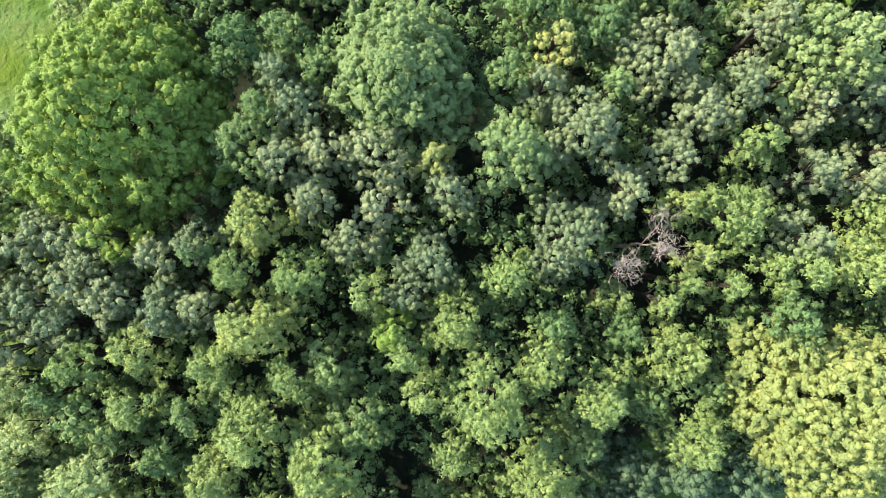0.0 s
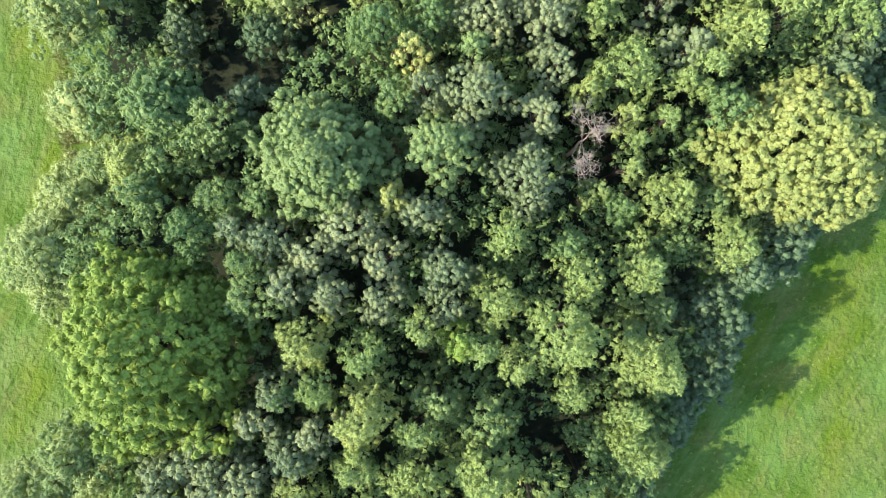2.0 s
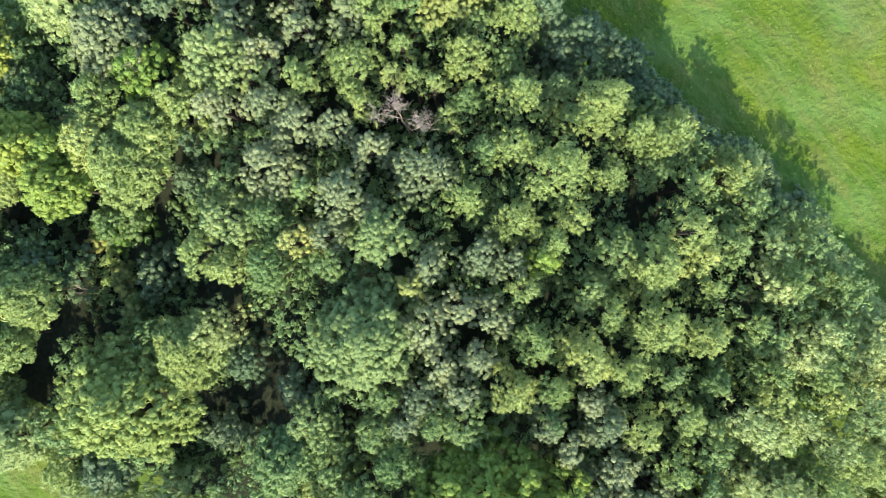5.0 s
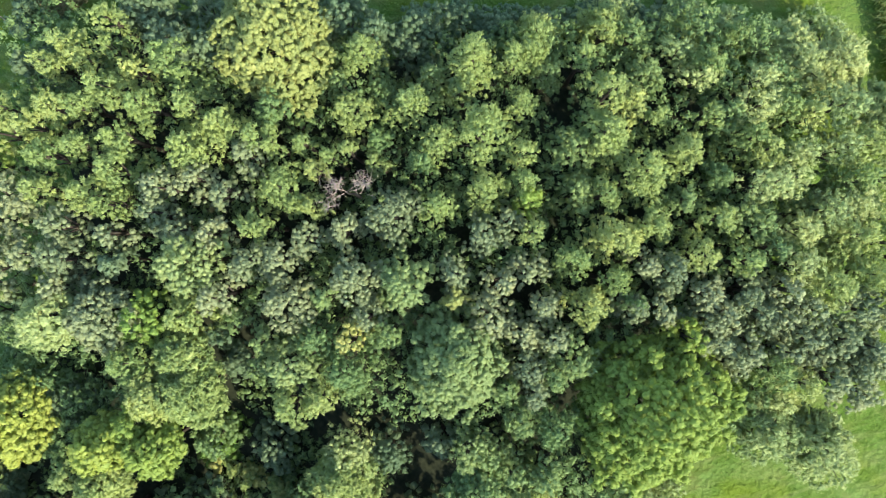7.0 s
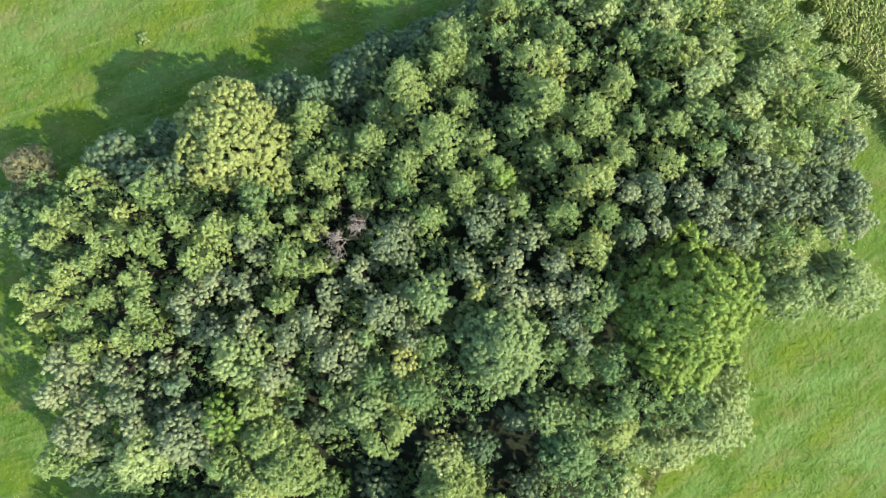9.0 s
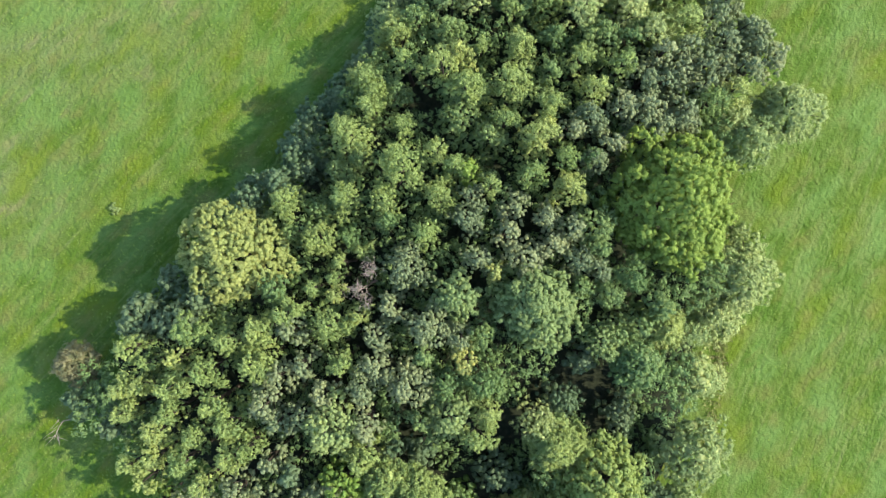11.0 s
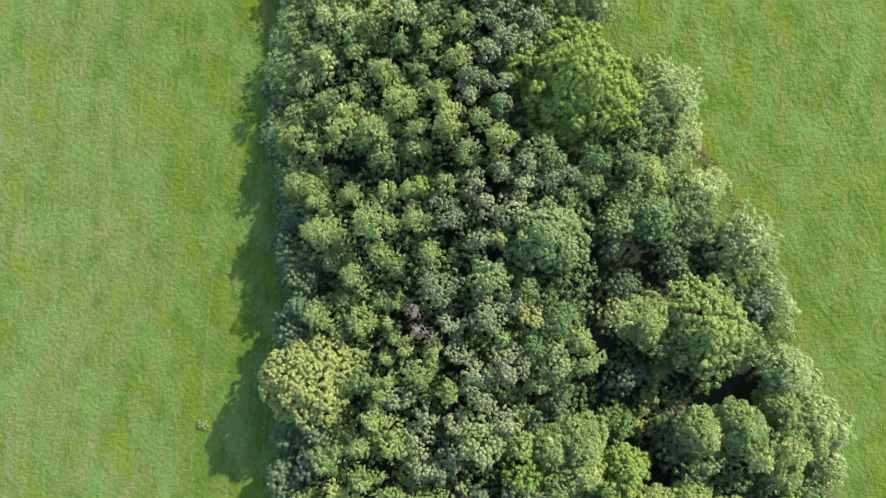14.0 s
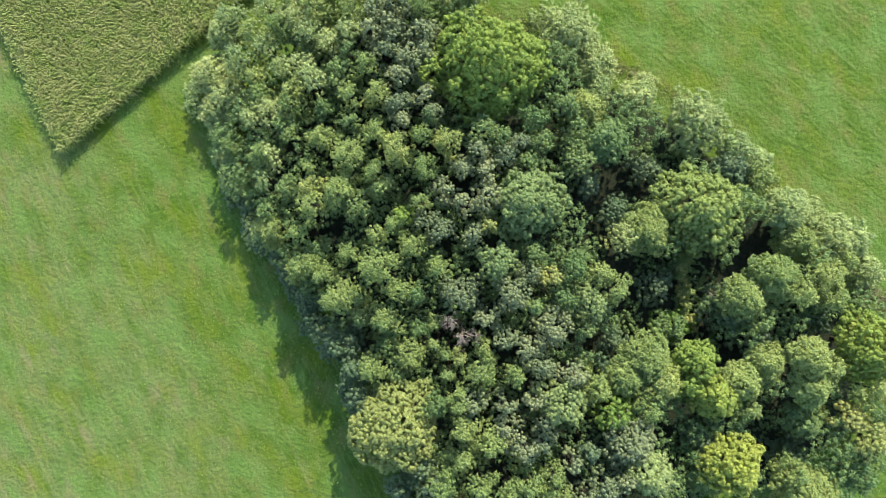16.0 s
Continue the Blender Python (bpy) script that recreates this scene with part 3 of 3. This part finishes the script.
plant_stand("OLIVE", [
    (18.7, 19.4, 13.0, 1.5), (16.4, 18.9, 13.0, 1.1), (14.3, 16.8, 13.0, 1.4), (10.1, 15.9, 13.0, 1.7), (9.8, 20.1, 13.5, 1.6), (8.4, 13.5, 13.5, 1.7),
    (8.5, 10.4, 13.0, 1.3), (5.1, 15.8, 13.5, 2.1), (2.7, 9.6, 14.3, 2.1), (-0.5, 10.7, 13.0, 1.3), (28.4, 31.5, 12.5, 2.1), (23.5, 26.7, 13.3, 1.5),
    (21.4, 28.5, 13.5, 2.0), (23.6, 30.7, 13.0, 1.5), (20.2, 24.0, 12.5, 1.3), (19.7, 30.7, 13.0, 1.4), (25.5, 34.8, 12.5, 2.1), (18.7, 14.5, 13.0, 1.4),
    (16.1, 13.5, 13.0, 1.3), (6.9, 7.4, 13.0, 1.4), (-7.3, 2.4, 14.0, 1.7), (-2.5, 2.5, 13.5, 1.4),
])
plant_stand("OLIVE", [
    (-5.7, -0.2, 13.5, 1.4), (-9.8, -1.7, 13.0, 1.3), (-13.3, 2.9, 13.0, 1.7), (-15.4, 4.0, 13.0, 1.2), (-12.5, -0.4, 13.0, 1.6), (-10.4, 1.3, 13.0, 1.5),
    (-31.7, -17.4, 11.0, 1.6), (-34.4, -18.6, 10.5, 1.7), (-24.8, -12.9, 12.0, 1.5), (-22.0, -11.1, 12.5, 1.3), (-28.0, -22.6, 11.5, 1.8), (-29.0, -17.6, 11.0, 1.6),
    (-27.0, -15.6, 11.5, 1.6), (-32.5, -19.9, 10.5, 1.6), (-24.2, -16.8, 11.0, 2.4), (-20.4, -11.5, 12.0, 2.1), (-24.5, -11.5, 11.0, 1.9), (-20.3, -16.0, 12.0, 2.0),
    (-32.6, -21.0, 10.0, 2.2),
])
plant_stand("SILVER", [
    (-32.1, 5.3, 8.5, 4.1), (-29.4, 9.6, 7.0, 3.3), (-32.8, -10.4, 9.0, 3.3), (-37.2, -13.1, 9.0, 3.9), (-26.9, 25.0, 8.0, 4.4), (-27.0, 16.5, 7.5, 2.8),
    (-25.8, 11.3, 8.0, 2.2), (-24.9, 31.7, 6.5, 2.8), (-8.8, 20.6, 10.5, 2.0), (-20.1, 42.4, 6.0, 3.3), (-18.9, 49.5, 6.5, 3.1), (-15.8, 52.7, 6.0, 2.7),
    (18.1, 33.1, 14.0, 3.0), (-0.1, -25.7, 10.7, 1.8), (-3.2, -25.3, 12.0, 1.6), (-14.1, -23.4, 14.0, 1.8), (-8.3, -27.7, 12.0, 2.1), (-6.8, -29.5, 11.5, 1.5),
    (-14.4, -28.3, 11.0, 1.5), (-13.5, -34.0, 11.0, 1.9), (-16.3, -31.5, 10.5, 2.0), (-18.8, -38.1, 8.0, 2.2),
])
plant_stand("SILVER", [
    (-21.7, -33.6, 9.0, 1.8), (-26.1, -33.5, 7.0, 1.4), (-19.7, -26.5, 12.0, 2.0), (-19.2, -23.2, 12.0, 1.7), (-27.5, -29.3, 10.0, 1.6), (-21.4, -21.2, 13.0, 1.8),
    (-30.1, -28.0, 9.5, 1.7), (-16.8, -38.8, 7.5, 2.6), (-10.9, -38.5, 7.0, 3.2), (-6.8, -36.5, 6.0, 2.9), (-1.4, -34.6, 2.2, 2.6), (-15.3, -25.6, 12.0, 2.1),
    (-8.3, -39.9, 5.0, 2.2), (-6.4, -39.7, 4.5, 1.6), (2.2, -32.3, 2.2, 1.7), (-20.2, -24.8, 10.0, 2.2), (-34.1, 2.0, 4.2, 2.2), (-29.5, 16.6, 5.0, 2.0),
    (-8.6, -35.2, 7.6, 3.1), (6.7, -24.6, 6.5, 2.2), (-24.6, 34.2, 5.2, 3.0), (-19.3, 39.1, 9.6, 3.2),
])
plant_stand("SILVER", [
    (-17.9, 46.6, 8.0, 3.8), (-21.1, -29.1, 10.0, 3.3), (-30.5, -12.5, 8.5, 2.2), (-5.4, -35.3, 4.6, 2.2), (-2.5, -33.3, 4.2, 1.9), (-0.2, -32.0, 2.4, 2.0),
    (3.0, -30.7, 2.2, 1.8), (7.9, -25.2, 4.0, 1.9), (6.4, -27.0, 3.1, 1.8),
])
plant_stand("DUSKY", [
    (-4.6, 27.9, 5.0, 2.3), (-4.2, 37.0, 8.0, 2.5), (12.6, 40.1, 8.0, 2.8), (10.9, 52.2, 5.5, 2.7), (-2.4, 41.8, 7.0, 2.2), (-7.8, 48.1, 6.0, 2.2),
    (4.2, 24.2, 6.0, 1.8), (-22.3, 31.6, 7.0, 2.7), (-18.7, 21.0, 4.5, 2.0), (35.7, 7.6, 7.0, 2.0), (32.1, 4.6, 8.5, 1.6), (17.2, -9.5, 9.0, 2.0),
    (15.7, -8.1, 8.0, 1.4), (18.2, 25.4, 12.0, 1.3), (23.4, 39.1, 9.0, 2.2), (7.5, 23.6, 8.0, 1.4), (-14.0, 14.0, 8.0, 1.6), (-11.9, 19.0, 6.0, 1.9),
    (12.3, -15.7, 8.5, 1.8), (4.0, -28.0, 3.2, 1.8), (17.3, -7.6, 8.0, 1.8), (35.7, 8.9, 9.8, 2.8),
])
plant_stand("DUSKY", [
    (43.4, 18.5, 7.0, 2.4), (38.8, 20.8, 8.0, 2.2), (0.8, -32.6, 2.2, 1.7), (3.1, -30.8, 2.2, 1.7), (6.5, -27.1, 2.9, 1.7), (8.3, -24.4, 3.2, 1.7),
    (8.9, -22.6, 3.3, 1.7), (10.9, -19.8, 4.4, 1.7), (12.8, -18.2, 5.0, 1.7), (13.4, -15.2, 6.5, 1.7), (15.4, -13.7, 7.3, 2.3), (17.1, -10.6, 9.0, 2.3),
    (19.2, -5.9, 10.4, 2.3), (21.9, -5.1, 10.4, 2.3), (23.3, -3.0, 9.5, 2.3), (25.1, -1.5, 10.4, 2.3), (25.5, 3.9, 10.4, 2.3), (27.7, 6.3, 10.4, 2.3),
    (29.7, 8.3, 10.4, 2.3), (31.4, 8.9, 10.4, 2.3),
])
plant_stand("RUSTY", [
    (-12.7, 55.1, 5.5, 2.2), (44.6, 14.1, 7.4, 2.7),
])


def fill_understory():
    """Low dusky growth where the canopy leaves room; only bushes in the hollows."""
    rng = np.random.default_rng(21)
    hollows = [(10, 5.5, 3.0), (-12, 17.7, 3.2), (-6.2, 22.7, 3.4), (-0.2, 27, 3.2), (-2.4, 30.7, 3.0), (-15.5, 19.5, 3.2), (-10, 31, 3.0),
               (4, -15.4, 2.4), (15.3, -6.1, 2.4), (13.3, 2, 2.0), (6, 47.8, 2.5), (-6, 49.4, 2.5), (1.5, 36, 2.0), (15.5, 49.4, 2.0),
               (-22.4, 24.4, 2.0), (-13.5, 14.9, 2.2), (4.7, 48.6, 3.0),
               (-0.1, 28.1, 3.6), (3.1, 26.0, 2.4), (-12.5, 17.1, 3.0), (-21.9, 22.6, 2.6),
               (-7.2, 49.7, 2.6), (7.9, 46.4, 3.2), (10.4, 50.6, 3.0), (15.2, 37.8, 2.6), (-8.8, 33.9, 2.4), (14.5, 52.8, 2.6), (-14.7, 39.0, 2.0), (-2.7, 28.3, 3.0), (-5.2, 22.3, 3.0),
               (-11.3, 20.8, 2.8), (-17.8, 17.9, 3.0), (-7.8, 31.5, 2.6), (-19.4, 22.9, 2.6)]
    hollows += [(0.1, 27.0, 3), (-4.8, 22.8, 2.6), (-2.5, 27.6, 2.6), (-15.9, 15.5, 2.2), (0.6, 36.7, 2.4), (0.2, 41.0, 2), (-6.5, 48.4, 2.6), (-7.8, 51.9, 2.2), (7.7, 50.1, 2.6), (3.6, 49.3, 2), (14.9, 39.6, 2.4), (11.7, 50.3, 2.4), (-19.8, 19.7, 2.2)]
    hollows += [(-3.1, 31.4, 2.4), (-15.1, 17.8, 3.4), (-10.3, 20.0, 3.4), (-5.3, 22.0, 3.6), (-0.8, 25.1, 3.6), (1.4, 29.1, 3.4), (-6.9, 28.4, 3), (-3.1, 31.4, 3), (0.1, 35.8, 3), (4.5, 26.2, 2.6), (-17.2, 21.5, 3), (-9.7, 29.6, 2.2), (-6.2, 30.9, 2.2)]
    hollows += [(-2.0, 32.8, 2.2), (-13.0, 36.5, 2.4), (-15.5, 38.8, 2.2), (4.1, -15.4, 2.2), (12.8, -7.6, 2.2), (3.1, 26.7, 2.6), (0.1, 26.9, 2.4), (15.0, 38.7, 2), (22.1, 43.6, 2.4), (11.8, 4.8, 2.0), (10.1, 3.0, 1.8), (-10.6, 18.2, 2.2), (-12.3, 15.3, 2.2)]
    lobes = []
    for gx in np.arange(-32, 46, 2.3):
        for gy in np.arange(-36, 64, 2.3):
            p = np.array((gx + rng.uniform(-0.8, 0.8), gy + rng.uniform(-0.8, 0.8)))
            if not inside(p[None], GROVE)[0] or edge_distance(p) < (5.0 if gx < -12 else 2.5):
                continue
            hollow = any(math.hypot(p[0] - a, p[1] - c) < r for a, c, r in hollows)
            if any(math.hypot(p[0] - a, p[1] - c) < r * 0.8 for a, c, r, h in GROWN if h > 6.5):
                continue
            if hollow and rng.random() < 0.55:
                continue
            top = rng.uniform(0.8, 2.4) if hollow else rng.uniform(6.3, 9.2)
            for i in range(6):
                a, out = i * 2.39996 + gx, 0.62 * math.sqrt(i)
                lobes.append(((p[0] + math.cos(a) * out, p[1] + math.sin(a) * out, max(0.5, top - 0.5 - 0.3 * i * rng.uniform(0.6, 1.3))), rng.uniform(0.6, 0.95)))
    me = tufts_mesh("understory", rng, *lobed_tufts(rng, lobes, 0.74, 1.0), 20, 0.23, 0.70, LEAVES["GREEN"], 0.5, 0.5)
    tagged(new("understory", me), "dense shaded green undergrowth below the canopy", "undergrowth", kind="stuff")


fill_understory()


def twig_tree():
    """The bare dead tree in its dark hollow: three fans of pale twigs on bent limbs."""
    rng = np.random.default_rng(3)
    thing = tagged(new("dead_tree"), "bare grey dead tree with tangled pale twigs in a dark hollow", "tree")
    thing.location = (9.6, 5.2, 0)
    part("trunk", mesh_from("trunk", *tube([(0, 0, -0.2), (0.1, 0, 4), (-0.1, 0.1, 8), (0, 0, 10.5)], (0.17, 0.13, 0.07, 0.025), 8), DEAD_WOOD), thing)
    for ends, spread, count in (((-0.4, 1.9, 12.4), 1.0, 18), ((0.3, 0.4, 12.8), 1.1, 46), ((-1.0, -1.9, 12.6), 1.05, 44)):
        ends = Vector(ends)
        root = Vector((0, 0, 8.5))
        bend = root.lerp(ends, 0.55) + Vector((0, 0, 0.5))
        part("limb", mesh_from("limb", *tube((root, bend, ends), (0.035, 0.025, 0.014), 5), DEAD_WOOD), thing)
        pieces = []
        for i in range(count):
            p = ends - Vector((0, 0, 0.5)) + Vector(rng.normal(0, 0.34, 3))
            way = Vector((rng.normal(), rng.normal(), rng.normal(0.25, 0.6))).normalized()
            path, step = [p], spread * rng.uniform(0.12, 0.26)
            curl = Vector(rng.normal(0, 0.85, 3))
            for k in range(5):
                way = (way + curl * 0.5 + Vector(rng.normal(0, 0.22, 3))).normalized()
                p = p + way * step
                path.append(p)
            pieces.append(tube(path, (0.016, 0.014, 0.012, 0.010, 0.008, 0.005), 3))
            for s in (2, 3, 4):
                tip = path[s] + Vector(rng.normal(0, 0.22, 3))
                pieces.append(tube((path[s], path[s].lerp(tip, 0.5) + Vector(rng.normal(0, 0.06, 3)), tip), (0.010, 0.008, 0.004), 3))
        part("twig_fan", mesh_from("twig_fan", *joined(pieces), DEAD_WOOD), thing)


twig_tree()


def fallen_branch(x, y, z, turn):
    rng = np.random.default_rng(int(abs(x) * 10))
    thing = tagged(new("bare_branch"), "bare grey forked branch among the undergrowth", "branch")
    thing.matrix_world = pose(x, y, z, 0, -25, turn)
    pieces = [tube([(0, 0, -2.5), (0.6, 0, -0.6), (1.6, 0.2, 0.4), (3.0, 0.1, 0.9)], (0.09, 0.07, 0.05, 0.02), 6)]
    for i in range(14):
        s = Vector((rng.uniform(0.6, 2.8), 0.1, rng.uniform(0, 0.8)))
        e = s + Vector((rng.uniform(0.3, 1.2), rng.normal(0, 0.8), rng.uniform(0, 0.6)))
        pieces.append(tube((s, s.lerp(e, 0.5) + Vector(rng.normal(0, 0.1, 3)), e), (0.03, 0.02, 0.008), 4))
    part("boughs", mesh_from("boughs", *joined(pieces), DEAD_WOOD), thing)


fallen_branch(-7.0, 34.2, 2.6, 30)
fallen_branch(47.5, 20.5, 3.0, 100)


def fallen_log():
    """A thin dark log that lies along the clearing."""
    thing = tagged(new("fallen_log"), "dark fallen log lying in the sunlit clearing", "log")
    thing.location = (-10.9, 30.0, 0.4)
    path = [(0, 0, 0), (3.0, 1.6, 0.25), (6.2, 3.1, 0.1), (9.4, 4.5, 0.3)]
    part("trunk", mesh_from("trunk", *tube(path, (0.22, 0.19, 0.15, 0.08), 8), BARK), thing)
    for k, (x, y) in enumerate(((2.4, 2.6), (4.6, 1.4), (7.2, 4.9))):
        part("stub", mesh_from("stub", *tube((path[1 + k // 2], (x, y, 0.5), (x + 0.5, y + 0.4, 0.9)), (0.08, 0.06, 0.03), 5), BARK), thing)


fallen_log()


def undergrowth():
    """Brambles and saplings in the clearing, given pale golden leaves to stand for sunlight."""
    rng = np.random.default_rng(9)
    for i in range(16):
        s = i / 15
        plant("LIGHT" if i % 3 else "GOLDEN", -12.0 + 10 * s + rng.normal(0, 0.4), 28.4 + 5.4 * s + rng.normal(0, 0.4), rng.uniform(1.8, 4.2), rng.uniform(0.6, 1.1))


undergrowth()

# ---- grass, dry fringe and maize ----


def blades(rng, points, tall, wide, count, upright=1.0):
    """Grass tufts: bent three-cornered blades round each point."""
    keep = np.repeat(np.arange(len(points)), count)
    n = len(keep)
    a = rng.uniform(0, 2 * math.pi, n)
    way = np.stack([np.cos(a), np.sin(a), np.zeros(n)], 1)
    side = np.stack([-np.sin(a), np.cos(a), np.zeros(n)], 1)
    h = tall * rng.uniform(0.5, 1.2, n)[:, None]
    root = points[keep] + way * rng.uniform(0, 0.12, n)[:, None]
    tip = root + way * h * rng.uniform(0.5, 1.3, n)[:, None] + np.array((0, 0, upright)) * h
    verts = np.stack([root - side * wide, root + side * wide, tip], 1).reshape(-1, 3)
    return verts, np.arange(3 * n).reshape(-1, 3)


def corn_place(points):
    """How far along and deep in the maize field a point lies."""
    return np.linalg.solve(np.stack([CORN_ALONG, CORN_DEEP], 1), (points - CORN_CORNER).T).T


def build_grass():
    rng = np.random.default_rng(2)
    p = rng.uniform(-76, 76, (60000, 2))
    p = p[np.hypot(p[:, 0], p[:, 1]) < 78]
    p = p[~inside(p, GROVE * 0.98)]
    st = corn_place(p)
    p = p[~((st[:, 0] > -0.2) & (st[:, 1] > -0.2))]
    thick = np.array([noise.noise((a * 0.35, b * 0.35, 7)) for a, b in p])
    p = p[thick > rng.uniform(-0.5, 0.35, len(p))]
    z = np.array([0.22 * noise.noise((a * 0.09, b * 0.09, 0)) + 0.05 * noise.noise((a * 0.5, b * 0.5, 3)) for a, b in p]) - 0.13
    low = blades(rng, np.column_stack([p, z + 0.03]), 0.10, 0.035, 4, 0.3)
    weed = rng.random(len(p)) < np.where(p[:, 0] > 0, 0.45, 0.12)
    broad = blades(rng, np.column_stack([p[weed], z[weed] + 0.04]), 0.12, 0.06, 6, 0.3)
    me = mesh_from("grass", np.concatenate([low[0], broad[0]]), np.concatenate([low[1], broad[1] + len(low[0])]), GRASS)
    tagged(new("grass", me), "tufts of longer green grass in the meadow", "grass", kind="stuff")


def build_fringe():
    """Long straw-coloured grass along the west edge of the grove and a little under the trees."""
    rng = np.random.default_rng(4)
    pts = []
    for ax, ay, bx, by, n, w in ((-33.0, -6, -32.5, 3, 60, 0.5), (-32, 10, -31.0, 18, 200, 0.5), (-31, 18, -29.5, 28, 90, 0.6), (-15.9, 9.5, -15.5, 9.9, 10, 0.2), (-24, 36, -20, 46, 120, 0.6)):
        s = rng.uniform(0, 1, n)
        pts.append(np.stack([ax + (bx - ax) * s + rng.normal(0, w, n), ay + (by - ay) * s + rng.normal(0, w, n), np.full(n, -0.05)], 1))
    me = mesh_from("dry_grass", *blades(rng, np.concatenate(pts), 0.4, 0.03, 9), STRAW)
    tagged(new("dry_grass", me), "long straw-coloured dry grass along the grove edge", "grass", kind="stuff")


def field_weed(x, y, size, seed):
    rng = np.random.default_rng(seed)
    thing = tagged(new("field_weed"), "leafy green weed clump standing in the mown meadow", "weed")
    thing.location = (x, y, -0.05)
    lobes = [((rng.normal(0, size * 0.5), rng.normal(0, size * 0.5), size * 0.35), size * 0.5) for i in range(4)]
    part("leaves", tufts_mesh("leaves", rng, *lobed_tufts(rng, lobes, 0.3), 24, 0.24, 0.5, LEAVES["GREEN"]), thing)


def build_maize():
    """Rows of maize: stalk, arching leaves and a tassel for each plant."""
    rng = np.random.default_rng(6)
    s, d = np.meshgrid(np.arange(0, 54, 0.27), np.arange(0.1, 32, 0.75))
    s, d = s.ravel() + rng.normal(0, 0.05, s.size), d.ravel() + rng.normal(0, 0.05, d.size)
    p = CORN_CORNER + s[:, None] * CORN_ALONG + d[:, None] * CORN_DEEP
    seen = np.hypot(p[:, 0], p[:, 1]) < 76
    holes = np.array([noise.noise((a * 0.3, b * 0.3, 11)) for a, b in p])
    p = p[seen & (holes > -0.62)]
    n = len(p)
    tall = rng.uniform(2.15, 2.7, n)
    base = np.column_stack([p, np.full(n, -0.1)])
    count = 6
    keep = np.repeat(np.arange(n), count)
    level = np.tile(np.linspace(0.38, 0.99, count), n) + rng.normal(0, 0.03, n * count)
    a = rng.uniform(0, math.pi, n)[keep] + np.tile(np.arange(count), n) * math.pi + rng.normal(0, 0.5, n * count)
    way = np.stack([np.cos(a), np.sin(a), np.zeros(len(a))], 1)
    side = np.stack([-np.sin(a), np.cos(a), np.zeros(len(a))], 1)
    up = np.array((0.0, 0.0, 1.0))
    length = (rng.uniform(0.7, 1.1, len(a)) * (1.15 - 0.4 * level))[:, None]
    w = 0.08
    root = base[keep] + up * (tall[keep] * level)[:, None]
    m1 = root + way * length * 0.52 + up * length * 0.34
    tip = root + way * length * 1.05 - up * length * 0.15
    rows = [root - side * w * 0.5, root + side * w * 0.5, m1 - side * w, m1 + side * w, tip, tip + side * 0.012]
    leaf_v = np.stack(rows, 1).reshape(-1, 3)
    k = np.arange(len(a))[:, None] * 6
    leaf_f = np.concatenate([k + (0, 1, 3, 2), k + (2, 3, 5, 4)])
    st = np.stack([base + (0.02, 0, 0), base + (-0.012, 0.018, 0), base + up * tall[:, None], base + up * tall[:, None] + (0.02, 0, 0.15)], 1).reshape(-1, 3)
    me = mesh_from("maize", np.concatenate([leaf_v, st]), np.concatenate([leaf_f, np.arange(4 * n).reshape(-1, 4) + len(leaf_v)]), MAIZE)
    tagged(new("maize", me), "field of ripening yellow-green maize in rows", "maize", kind="stuff")


build_grass()
build_fringe()
field_weed(41.6, -4.1, 0.7, 1)
build_maize()
